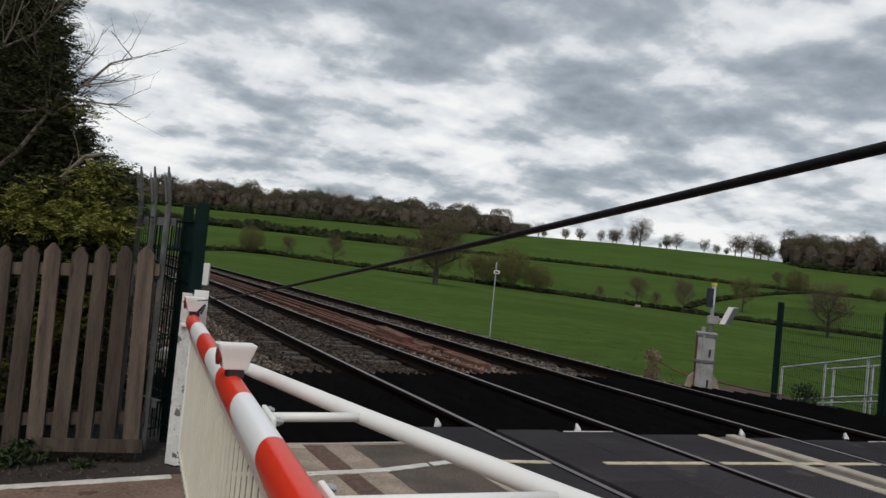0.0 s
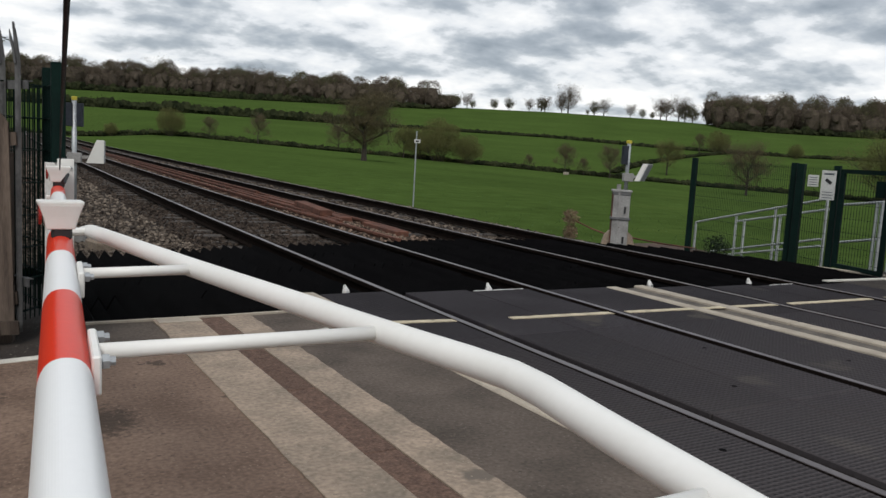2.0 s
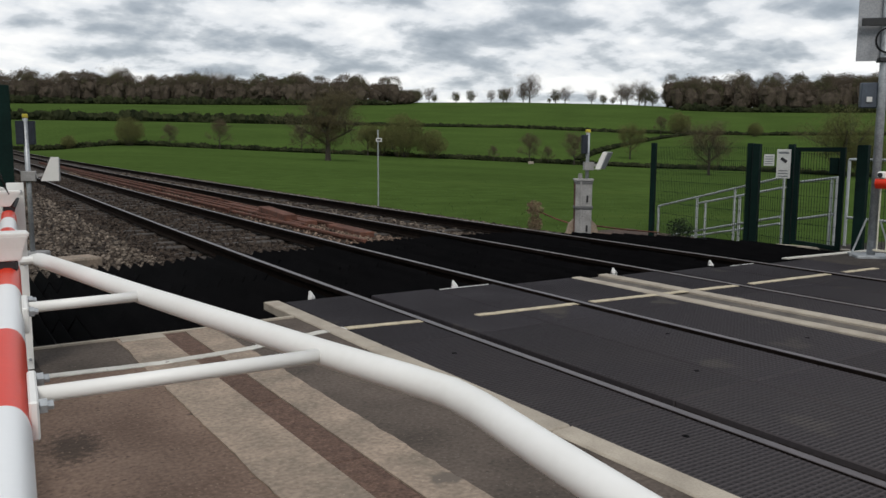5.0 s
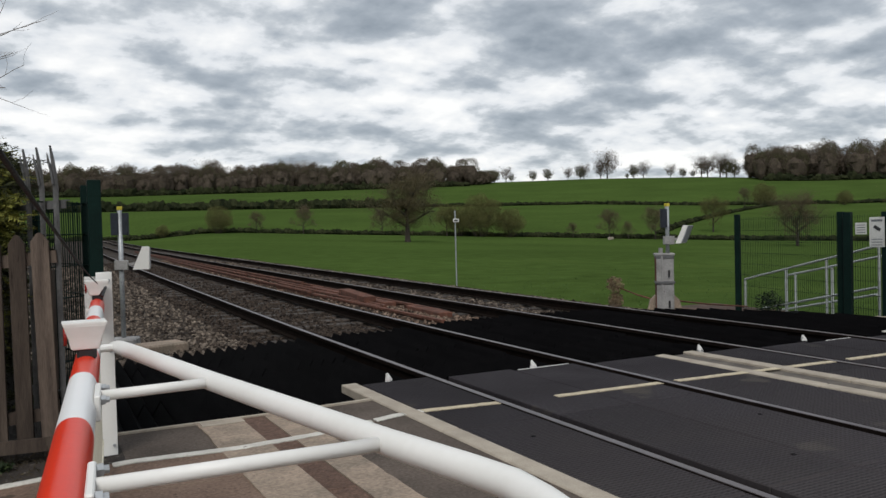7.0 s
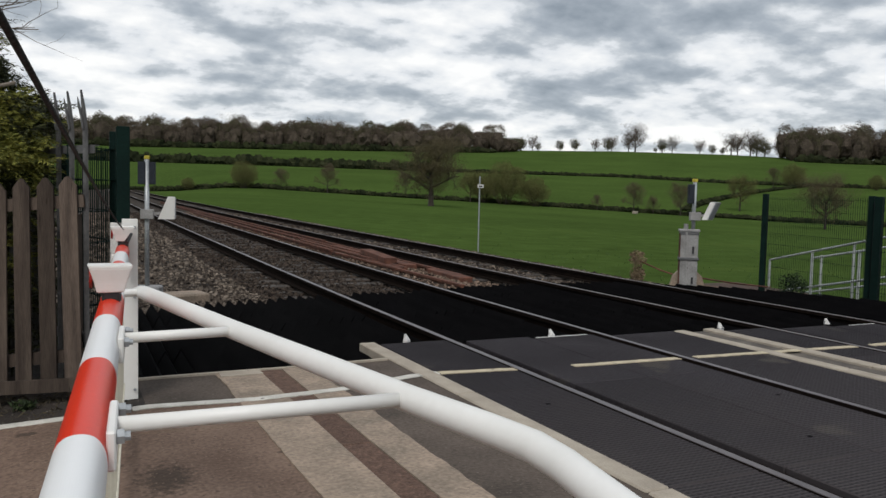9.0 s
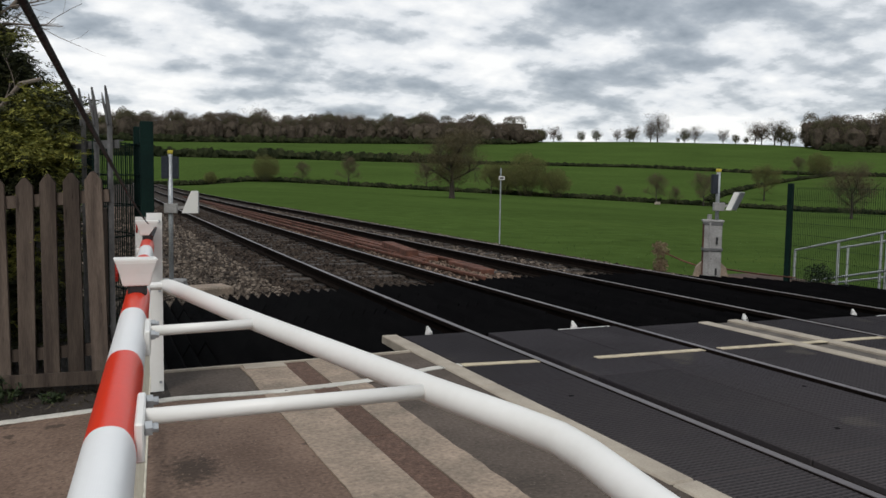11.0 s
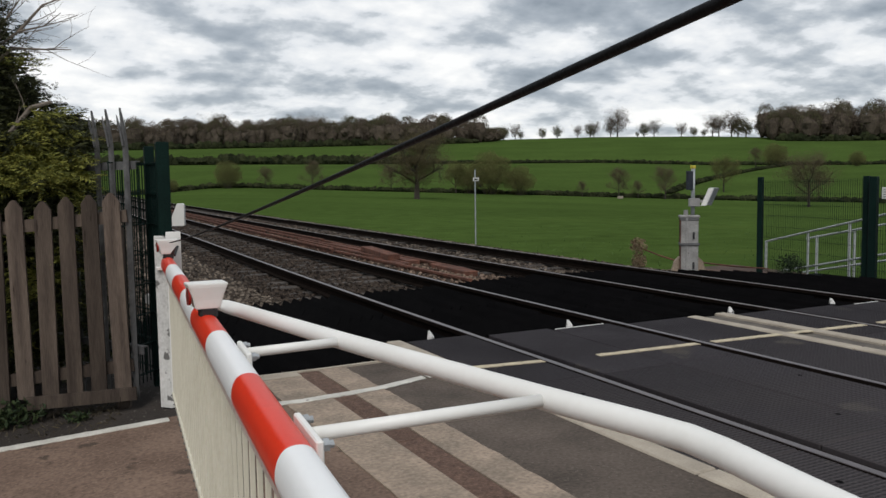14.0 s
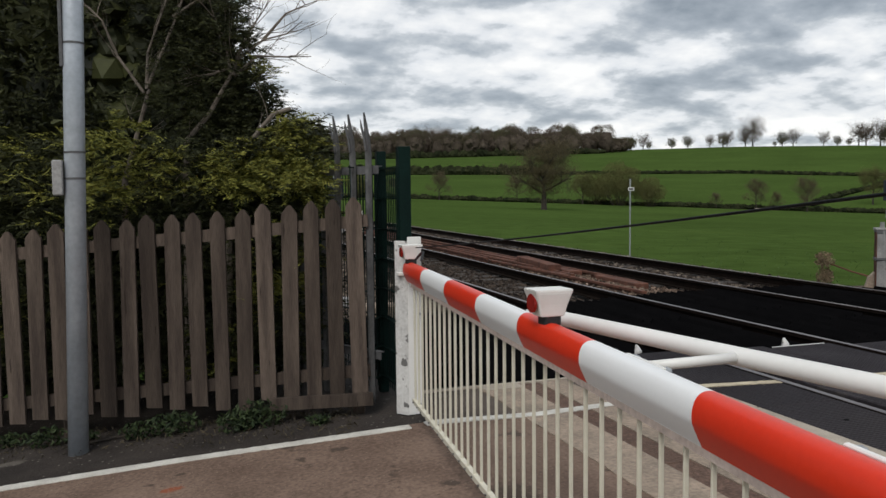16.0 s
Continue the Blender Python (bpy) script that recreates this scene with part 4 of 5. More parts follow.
mesh_panel(near_mesh, (-2.735, 0.70, 0), (-3.02, 0.34, 0), 0.06, 1.53, 0.043, 0.0046)

gate_fence = empty("mesh_fence", "dark green welded mesh fence beside the far footpath", "fence", "green mesh fences")
G = {"a": (8.51, 5.54), "b": (7.80, 2.91), "c": (7.752, 2.755), "d": (7.55, 2.03), "e": (7.30, 1.10), "f": (7.15, 0.735)}
for k, z0, z1, w in (("a", -0.5, 1.415, 0.085), ("b", -0.4, 1.395, 0.085), ("c", -0.4, 1.385, 0.105), ("d", -0.3, 1.375, 0.085), ("f", -0.2, 1.36, 0.13)):
    green_post(gate_fence, *G[k], z0, z1, w, 15)
mesh_panel(gate_fence, (*G["a"], 0), (*G["b"], 0), -0.34, 1.36, 0.05, 0.003)
mesh_panel(gate_fence, (*G["c"], 0), (*G["d"], 0), -0.28, 1.34, 0.05, 0.003)
mesh_panel(gate_fence, (*G["f"], 0), (8.6, -0.3, 0), -0.1, 1.3, 0.05, 0.003)
gate = empty("mesh_gate", "dark green pedestrian gate with mesh infill", "gate")
ga, gb = Vector((*G["d"], 0)).lerp(Vector((*G["e"], 0)), 0.13), Vector((*G["e"], 0))
for p in (ga, gb):
    part("stile", boxm((p.x, p.y, 0.63), (0.065, 0.065, 1.40), yaw(15), 0.004), M_GREEN, gate)
for z in (-0.04, 1.30):
    part("frame_rail", prism(bmesh.new(), ((-0.025, -0.03), (-0.025, 0.03), (0.025, 0.03), (0.025, -0.03)), (ga.x, ga.y, z), (gb.x, gb.y, z)), M_GREEN, gate)
mesh_panel(gate, ga, gb, -0.02, 1.28, 0.05, 0.003)
lock = ga.lerp(gb, 0.86)
part("lock_box", boxm((lock.x - 0.03, lock.y, 1.08), (0.06, 0.12, 0.22), yaw(15), 0.006), M_GREEN, gate)
part("threshold", boxm((7.38, 1.52, -0.09), (0.10, 1.0, 0.05), yaw(15)), M_KERB, gate)

for (cx, cy), (w, h), z, sh in (((7.520, 2.10), (0.20, 0.42), 1.09, True), ((7.66, 2.44), (0.155, 0.17), 1.14, False)):
    sg = empty("notice", "white metal notice fixed to the green mesh fence", "sign", "notices on the fence")
    part("plate", boxm((cx - 0.055, cy, z), (0.006, w, h), yaw(15), 0.002), M_SIGNW, sg)
    if sh:
        part("pictogram", boxm((cx - 0.060, cy - 0.005, z + 0.055), (0.004, 0.10, 0.045), yaw(15) @ Matrix.Rotation(radians(35), 3, "X"), 0.001), M_BLACK, sg, "black pictogram shape")
    for k in range(5 if sh else 4):
        zz = z + (0.17 - 0.015 * k if k < 2 else -0.02 - 0.04 * k) if sh else z + 0.05 - 0.035 * k
        part("text_bar", boxm((cx - 0.0595, cy, zz), (0.003, w * 0.72, 0.010), yaw(15)), M_BLUEBOX, sg)

# galvanised ramp handrails behind the mesh fence
rails = empty("ramp_handrail", "galvanised tubular handrail climbing a footpath ramp", "handrail")


def beyond(x, y, z, k):
    """Moves a place out along the line of sight, to stand behind the fence."""
    return (CX + (x - CX) * k, CY + (y - CY) * k, 1.29 + (z - 1.29) * k)


for k, ends in ((1.07, ((8.45, 5.32, 0.24), (7.59, 2.2, 0.885))), (1.12, ((8.15, 4.2, 0.36), (7.57, 2.1, 0.75))), (1.07, ((8.32, 4.85, -0.25), (7.60, 2.2, 0.30))), (1.12, ((8.2, 4.4, -0.24), (7.6, 2.2, 0.20))), (1.07, ((7.52, 1.95, 0.82), (7.31, 1.15, 0.925))), (1.07, ((7.52, 1.95, 0.28), (7.31, 1.15, 0.43))), (1.10, ((7.26, 0.98, 1.17), (6.9, -0.3, 1.17))), (1.10, ((7.26, 0.98, 0.40), (6.9, -0.3, 0.40)))):
    part("rail_tube", tubem([beyond(*e, k) for e in ends], 0.019, 8), M_HANDRAIL, rails)
for k, x, y, zt in ((1.07, 8.45, 5.32, 0.24), (1.07, 8.14, 4.18, 0.47), (1.12, 8.08, 3.95, 0.43), (1.07, 7.88, 3.22, 0.67), (1.12, 7.85, 3.1, 0.58), (1.07, 7.58, 2.15, 0.89), (1.12, 7.56, 2.06, 0.78), (1.07, 7.31, 1.17, 0.92), (1.07, 7.33, 1.25, 0.90), (1.10, 7.26, 0.98, 1.17)):
    px, py, pz = beyond(x, y, zt, k)
    part("upright", tubem([(px, py, -0.7), (px, py, pz)], 0.023, 8), M_HANDRAIL, rails)
path = raw("footpath", [(7.0, 0.7, -0.06), (10.0, -0.2, -0.06), (10.0, 1.2, -0.06), (7.55, 1.95, -0.14), (7.2, 1.05, -0.07)], [(0, 1, 2, 3, 4)], M_PAVE)
tagged(path, "asphalt footpath behind the gate", "footpath", kind="structure")
strip = raw("earth_bank", [(4.95, 5.2, -0.22), (5.6, 4.0, -0.16), (6.75, 1.6, -0.15), (9.2, 4.0, -0.38), (9.6, 7.2, -0.40), (5.6, 7.0, -0.36)], [(0, 1, 2, 3, 4, 5)], M_EARTH)
tagged(strip, "strip of bare brown earth beside the far track", "earth", kind="structure")

# ---------------------------------------------------------------- trackside equipment


def detector(pole_at, z0, z1, arm_z, side, hood_at, label, fr, deep, turn):
    """A pole with a dark panel box at the top, a clamp and a tilted white hooded housing on an arm."""
    x, y = pole_at
    d = empty("detector_pole", label, "trackside detector", "obstacle detectors")
    part("pole", tubem([(x, y, z0), (x, y, z1)], 0.030, 12), M_GALV, d, "", True)
    part("cap", boxm((x, y, z1 + 0.02), (0.065, 0.065, 0.05), None, 0.006), M_YELLOW, d, "yellow cap")
    for s in side:
        part("panel_box", boxm((x + s * 0.062, y + 0.01, z1 - 0.19), (0.095, 0.07, 0.30), yaw(-20), 0.006), M_PANEL, d, "dark blue-grey panel box")
    hx, hy = hood_at
    part("clamp", boxm((x, y - 0.03, arm_z), (0.17, 0.07, 0.13), yaw(-20), 0.006), M_GREYBOX, d, "grey clamp plates")
    part("arm", prism(bmesh.new(), ((-0.02, -0.02), (-0.02, 0.02), (0.02, 0.02), (0.02, -0.02)), (x, y, arm_z), (hx, hy, arm_z + 0.03)), M_GREYBOX, d)
    bm = bmesh.new()
    f1 = [bm.verts.new((u, -0.09, w)) for u, w in fr]
    f2 = [bm.verts.new((u + deep, 0.12, w)) for u, w in fr]
    bm.faces.new(f1)
    bm.faces.new(list(reversed(f2)))
    for k in range(4):
        bm.faces.new((f1[k], f2[k], f2[(k + 1) % 4], f1[(k + 1) % 4]))
    bmesh.ops.recalc_face_normals(bm, faces=bm.faces)
    side_bm = bmesh.new()
    (ru, rw0), (tu, tw0) = fr[1], fr[2]
    sq = [(ru + 0.006, -0.080, rw0 + 0.01), (tu + 0.002, -0.080, tw0 - 0.008), (tu + deep, 0.112, tw0 - 0.008), (ru + deep, 0.112, rw0 + 0.01)]
    v1 = [side_bm.verts.new(Vector(q)) for q in sq]
    v2 = [side_bm.verts.new(Vector(q) + Vector((0.012, -0.005, -0.003))) for q in sq]
    side_bm.faces.new(v1)
    side_bm.faces.new(list(reversed(v2)))
    for k in range(4):
        side_bm.faces.new((v1[k], v2[k], v2[(k + 1) % 4], v1[(k + 1) % 4]))
    bmesh.ops.recalc_face_normals(side_bm, faces=side_bm.faces)
    for b in (bm, side_bm):
        bmesh.ops.rotate(b, cent=(0, 0, 0), matrix=yaw(turn), verts=b.verts)
        bmesh.ops.translate(b, vec=(hx, hy, arm_z + 0.09), verts=b.verts)
    hood = part("hood", bm, M_WHITE, d, "tilted white sensor hood")
    part("side_plate", side_bm, M_SIGNBACK, hood, "grey side of the hood")
    return d


near_det = detector((-1.97, 6.45), -0.25, 1.66, 0.92, (-1, 1), (-1.68, 6.33), "grey detector pole with dark panels and tilted white hood", [(-0.16, -0.15), (0.05, -0.15), (0.055, 0.15), (-0.035, 0.15)], 0.0, -8)
part("base_plate", boxm((-1.97, 6.4, -0.14), (0.34, 0.34, 0.18), yaw(-20), 0.02), M_GREYBOX, near_det)
slab_c = link("concrete_base", boxm((-1.62, 5.55, -0.13), (0.55, 0.42, 0.16), yaw(12), 0.02), M_CONC)
tagged(slab_c, "pale concrete base block on the ballast", "concrete block")

cab = empty("equipment_cabinet", "weathered grey-white slim trackside cabinet with a rust-brown shaded side", "cabinet")
CR = yaw(-37)
c0 = Vector((5.86, 4.60, 0))


def cabp(u, v, z):
    q = CR @ Vector((u, v, 0))
    return (c0.x + q.x, c0.y + q.y, z)


part("body", boxm(cabp(0, 0, 0.36), (0.27, 0.22, 0.86), CR, 0.012), M_GREYBOX, cab)
part("band", boxm(cabp(0, -0.01, 0.36), (0.30, 0.24, 0.045), CR, 0.006), M_DULLGALV, cab, "dark middle band")
part("top_plate", boxm(cabp(0, 0, 0.80), (0.31, 0.25, 0.035), CR, 0.006), M_GREYBOX, cab)
part("rib", boxm(cabp(-0.045, -0.115, 0.36), (0.03, 0.02, 0.84), CR, 0.004), M_GREYBOX, cab)
part("handle", boxm(cabp(0.06, -0.12, 0.50), (0.03, 0.03, 0.11), CR, 0.004), M_BLACK, cab, "black latch")
part("handle", boxm(cabp(0.06, -0.12, 0.02), (0.03, 0.03, 0.11), CR, 0.004), M_BLACK, cab, "black latch")
# two dark pieces paint shadow: under the top plate and down the left side
part("upper_band", boxm(cabp(0, -0.006, 0.755), (0.284, 0.226, 0.04), CR, 0.004), M_DULLGALV, cab, "dark band painting the shade under the top plate")
part("side_strip", boxm(cabp(-0.137, -0.02, 0.36), (0.012, 0.17, 0.80), CR, 0.003), M_RUST, cab, "dark brown strip painting the shaded side")
part("vent_stub", tubem([cabp(-0.05, 0, 0.80), cabp(-0.05, 0, 0.90)], 0.035, 10), M_GREYBOX, cab)
for s in (-1, 1):
    bm = bmesh.new()
    q = [bm.verts.new(cabp(s * a, b, z)) for a, b, z in ((0.14, -0.03, -0.10), (0.27, -0.03, -0.10), (0.22, -0.03, 0.08), (0.14, -0.03, 0.16), (0.14, 0.10, -0.10), (0.27, 0.10, -0.10), (0.22, 0.10, 0.08), (0.14, 0.10, 0.16))]
    for f in ((0, 1, 2, 3), (7, 6, 5, 4), (0, 4, 5, 1), (1, 5, 6, 2), (2, 6, 7, 3), (3, 7, 4, 0)):
        bm.faces.new([q[i] for i in f])
    bmesh.ops.recalc_face_normals(bm, faces=bm.faces)
    part("foot", bm, M_CONC, cab, "pale concrete foot")
far_det = detector(cabp(0.06, 0.02, 0)[:2], 0.80, 1.56, 1.02, (-1,), cabp(0.31, -0.02, 0)[:2], "grey detector pole with tilted white hood above a cabinet", [(-0.12, -0.14), (-0.040, -0.14), (0.075, 0.14), (0.0, 0.14)], 0.045, -53)

for pa, pb in (((5.74, 5.52, 0.22), cabp(-0.14, 0.04, 0.07)), (cabp(0.15, 0.05, 0.06), (8.35, 5.2, -0.24))):
    bar = link("rusty_bar", tubem([pa, tuple((a + b) / 2 - (0.015 if i == 2 else 0) for i, (a, b) in enumerate(zip(pa, pb))), pb], 0.013, 8), M_RUST)
    tagged(bar, "thin rusty bar joining the grey cabinet", "bar", "bars beside the cabinet")
marker = empty("marker_post", "thin pale marker post with a small sign in the field", "post")
part("pole", tubem([(6.62, 12.95, -0.6), (6.62, 12.95, 1.75)], 0.017, 8), M_GALV, marker)
part("plate", boxm((6.62, 12.90, 1.50), (0.15, 0.01, 0.09), yaw(-25), 0.002), M_SIGNW, marker)
part("text_bar", boxm((6.615, 12.89, 1.50), (0.09, 0.006, 0.035), yaw(-25)), M_BLACK, marker)

# far-side pole with a sign seen from behind, and the tip of the opposite barrier
fp = empty("signal_pole", "grey steel pole carrying a sign seen from behind and a box", "pole")
part("pole", tubem([(6.58, 0.24, -0.1), (6.58, 0.24, 4.2)], 0.049, 16), M_GALV, fp, "", True)
for s in (-1, 1):
    bm = bmesh.new()
    prism(bm, ((-0.005, -0.0), (-0.005, 0.02), (0.005, 0.02), (0.005, 0.0)), (6.58 + s * 0.048, 0.24 - s * 0.048, 0.45), (6.58 + s * 0.16, 0.24 - s * 0.16, -0.02))
    part("gusset", bm, M_GALV, fp)
part("base_plate", boxm((6.58, 0.24, 0.0), (0.42, 0.42, 0.05), yaw(-45), 0.005), M_GALV, fp)
SR = yaw(-45)
part("sign_plate", boxm((6.58 + 0.06, 0.24 + 0.02, 2.83), (0.66, 0.012, 0.95), SR, 0.004), M_SIGNBACK, fp, "grey back of a road sign")
part("sign_bar", boxm((6.56, 0.20, 2.80), (0.60, 0.03, 0.09), SR, 0.004), M_BLACK, fp, "black sign channel")
ring = [(6.53 + 0.14 * math.cos(a) * 0.707, 0.19 - 0.12 * math.cos(a) * 0.707, 2.58 + 0.14 * math.sin(a)) for a in [2 * math.pi * k / 20 for k in range(21)]]
part("cable_loop", tubem(ring, 0.012, 6), M_CABLE, fp, "coiled black cable")
part("clamp", boxm((6.58, 0.24, 2.36), (0.14, 0.16, 0.05), SR, 0.005), M_BLACK, fp)
part("box", boxm((6.62, 0.30, 1.95), (0.42, 0.10, 0.30), SR, 0.01), M_BLUEBOX, fp, "blue-grey steel box")
part("box_label", boxm((6.49, 0.34, 1.90), (0.06, 0.012, 0.06), SR), M_SIGNW, fp)

opp = empty("far_barrier", "lowered red and white barrier boom beyond the tracks", "barrier")
for k in range(6):
    a, b = (6.44 + 0.02 * k, 0.16 - 0.62 * k, 0.90), (6.46 + 0.02 * k, 0.16 - 0.62 * (k + 1), 0.90)
    part("stripe", prism(bmesh.new(), OUT, a, b), M_RED if k % 2 == 0 else M_WHITEBOOM, opp)
for k in range(30):
    part("slat", boxm((6.445 + 0.0032 * k, 0.10 - 0.11 * k, 0.47), (0.018, 0.009, 0.76)), M_CREAM, opp)
part("bottom_rail", prism(bmesh.new(), ((-0.012, -0.012), (-0.012, 0.012), (0.012, 0.012), (0.012, -0.012)), (6.44, 0.14, 0.10), (6.56, -3.3, 0.10)), M_CREAM, opp)
far_hood = part("lamp_hood", boxm((6.46, 0.09, 1.00), (0.10, 0.10, 0.085), yaw(-10), 0.014), M_WHITE, opp, "white lamp hood")
part("lens", tubem([(6.412, 0.10, 1.0), (6.404, 0.10, 1.0)], 0.030, 12), M_BLACK, far_hood, "dark round lens")

# grey lamp column beside the road
col = empty("steel_column", "tall galvanised steel column standing on the dark footway", "pole")
QX, QY = -4.615, 0.46
zc = fall(QX)


def lean(z):
    """The column leans a little to the east."""
    return QX - 0.028 + 0.0237 * (z + 0.15)


part("shaft", tubem([(lean(z), QY, z) for z in (zc - 0.05, 2.05, 4.6)], [0.057, 0.057, 0.057], 24), M_COLUMN, col, "", True)
for z in (1.45, 1.60, 2.22, 2.55):
    part("strap", tubem([(lean(z), QY, z), (lean(z), QY, z + 0.012)], 0.0595, 24), M_DULLGALV, col)
part("cable_tray", boxm((lean(2.3) - 0.064, QY - 0.02, 2.30), (0.02, 0.03, 0.42), None, 0.003), M_DULLGALV, col)
part("small_box", boxm((lean(1.46) - 0.085, QY - 0.03, 1.46), (0.055, 0.07, 0.20), None, 0.006), M_GREYBOX, col, "small grey junction box")

# ---------------------------------------------------------------- plants


class Leaves:
    """Collects small bent leaf faces for one crown."""

    def __init__(self, seed):
        self.r, self.v, self.f = random.Random(seed), [], []

    def leaf(self, p, size, axis=None, aspect=1.0):
        r = self.r
        d = Vector(axis) if axis is not None else Vector((r.gauss(0, 1), r.gauss(0, 1), r.gauss(0, 1)))
        d = d.normalized() if d.length > 1e-4 else Vector((0, 0, 1))
        s = d.orthogonal().normalized()
        s.rotate(Matrix.Rotation(r.uniform(0, 6.28), 3, d))
        o = len(self.v)
        l, w = size * r.uniform(0.7, 1.3), size * aspect * r.uniform(0.35, 0.6)
        bend_n = d.cross(s) * size * 0.18
        p = Vector(p)
        self.v += [tuple(p - d * l * 0.5), tuple(p + s * w * 0.5 + bend_n), tuple(p + d * l * 0.5), tuple(p - s * w * 0.5 + bend_n)]
        self.f.append((o, o + 1, o + 2, o + 3))

    def clump(self, c, rad, n, size):
        r = self.r
        for _ in range(n):
            d = Vector((r.gauss(0, 1), r.gauss(0, 1), r.gauss(0, 1))).normalized() * (r.random() ** 0.45)
            self.leaf((c[0] + d.x * rad[0], c[1] + d.y * rad[1], c[2] + d.z * rad[2]), size)

    def done(self, name, mat, parent):
        return raw(name, self.v, self.f, mat, parent)


_t = bmesh.new()
bmesh.ops.create_icosphere(_t, subdivisions=2, radius=1.0)
ICO_V = [v.co.copy() for v in _t.verts]
ICO_F = [tuple(v.index for v in f.verts) for f in _t.faces]
_t.free()


class Lumps:
    """Collects rough foliage masses for one mesh."""

    def __init__(self):
        self.v, self.f = [], []

    def add(self, c, rad, rough=0.3, freq=1.6):
        o, seed = len(self.v), Vector(c) * 0.37
        for d in ICO_V:
            k = 1 + rough * noise.noise(d * freq + seed) + rough * 0.6 * noise.noise(d * freq * 2.7 + seed)
            self.v.append((c[0] + d.x * rad[0] * k, c[1] + d.y * rad[1] * k, c[2] + d.z * rad[2] * k))
        self.f.extend(tuple(o + i for i in f) for f in ICO_F)

    def done(self, name, mat, parent):
        return raw(name, self.v, self.f, mat, parent, False)


def branches(bm, rnd, p, d, length, rad, depth, tips, spread=0.55, lift=0.12, kids=(2, 4), sides=5):
    """A branch that bends, tapers and forks; the ends are gathered in tips."""
    pts, rr = [Vector(p)], [rad]
    d = Vector(d).normalized()
    steps = 4
    for i in range(steps):
        d = (d + Vector((rnd.gauss(0, 0.13), rnd.gauss(0, 0.13), rnd.gauss(0, 0.10) + lift * 0.3))).normalized()
        pts.append(pts[-1] + d * length / steps)
        rr.append(rad * (1 - 0.5 * (i + 1) / steps))
    tube(bm, pts, rr, sides if depth > 1 else 4, False)
    if depth == 0:
        tips.append(pts[-1])
        tips.append(pts[2])
        return
    for _ in range(rnd.randint(*kids)):
        k = rnd.randint(2, steps)
        nd = (d + Vector((rnd.gauss(0, spread), rnd.gauss(0, spread), rnd.gauss(0, spread * 0.7) + lift))).normalized()
        branches(bm, rnd, pts[k], nd, length * rnd.uniform(0.55, 0.8), rr[k] * 0.65, depth - 1, tips, spread, lift, kids, max(4, sides - 1))
    tips.append(pts[-1])


def far_tree(name, seed, h, spread, leaf, n_leaf, mat, label, trunk=0.3, clear=0.25, size=0.5, depth=3, full=0.5):
    """A field tree of height h: trunk, limbs and an airy crown."""
    rnd = random.Random(seed)
    t = empty(name, label, "tree", "trees in the fields")
    bm, tips = bmesh.new(), []
    th = h * clear
    tube(bm, [(0, 0, -0.5), (0, 0, th * 0.5), (rnd.uniform(-.1, .1), 0, th), (0, 0, h * 0.62)], [trunk * 1.25, trunk, trunk * 0.85, trunk * 0.3], 7, False)
    for k in range(9):
        a = k * 2.4 + rnd.uniform(-0.4, 0.4)
        z = th + (h * 0.62 - th) * (k / 9)
        out = spread * (0.75 - 0.35 * abs(k / 9 - 0.3))
        branches(bm, rnd, (0, 0, z), (math.cos(a), math.sin(a), 0.45 + 0.08 * k), out * 0.62, trunk * 0.45, depth - 1, tips, 0.5, 0.15)
    part("trunk", bm, M_DARKBARK, t)
    L = Leaves(seed)
    for _ in range(n_leaf):
        if rnd.random() < full:
            d = Vector((rnd.gauss(0, 1), rnd.gauss(0, 1), rnd.gauss(0, 1))).normalized()
            edge = 1 + 0.30 * noise.noise(d * 1.9 + Vector((seed, 0, 0))) + 0.25 * noise.noise(d * 4.6 + Vector((0, seed, 0)))
            q = rnd.random() ** 0.45 * edge
            p = Vector((d.x * spread * 0.45 * q, d.y * spread * 0.45 * q, h * (0.5 + clear * 0.42) + d.z * h * (0.5 - clear * 0.40) * q))
            if noise.noise(p * (6.0 / spread) + Vector((0, 0, seed))) < -0.04:
                continue
            L.leaf(p, size)
        else:
            L.leaf(rnd.choice(tips) + Vector((rnd.gauss(0, 1), rnd.gauss(0, 1), rnd.gauss(0, 0.8))) * spread * 0.085, size)
    L.done("crown", mat, t)
    return t


def bush(name, seed, h, w, n, mat, label, size=0.3, stems=16):
    """Many upright stems from one stool and a soft dome of small leaves, thinner towards its edge."""
    rnd = random.Random(seed)
    t = empty(name, label, "bush", "bushes in the fields")
    bm, tips = bmesh.new(), []
    for k in range(stems):
        a = k * 2.39
        q = 0.03 * w * (k % 5)
        branches(bm, rnd, (q * math.cos(a), q * math.sin(a), -0.3), (0.42 * math.cos(a), 0.42 * math.sin(a), 1.1), h * 0.46, 0.05 + h * 0.006, 1, tips, 0.4, 0.2, (2, 3))
    tagged(part("stem_clump", bm, M_DARKBARK, t), kind="stuff")
    L = Leaves(seed)
    for _ in range(n):
        d = Vector((rnd.gauss(0, 1), rnd.gauss(0, 1), rnd.gauss(0, 1))).normalized()
        q = rnd.random() ** 0.40
        edge = 1 + 0.30 * noise.noise(d * 1.7 + Vector((seed, 0, 0))) + 0.22 * noise.noise(d * 4.5 + Vector((0, seed, 0)))
        p = Vector((d.x * w * 0.46, d.y * w * 0.46, d.z * h * 0.47)) * q * edge * (1 + abs(rnd.gauss(0, 0.05)))
        p.z += h * 0.50
        if p.z < h * 0.25 and rnd.random() < 0.55 or noise.noise(p * 0.55) < -0.25 and q < 0.93:
            continue
        L.leaf(p, size)
    L.done("crown", mat, t)
    return t


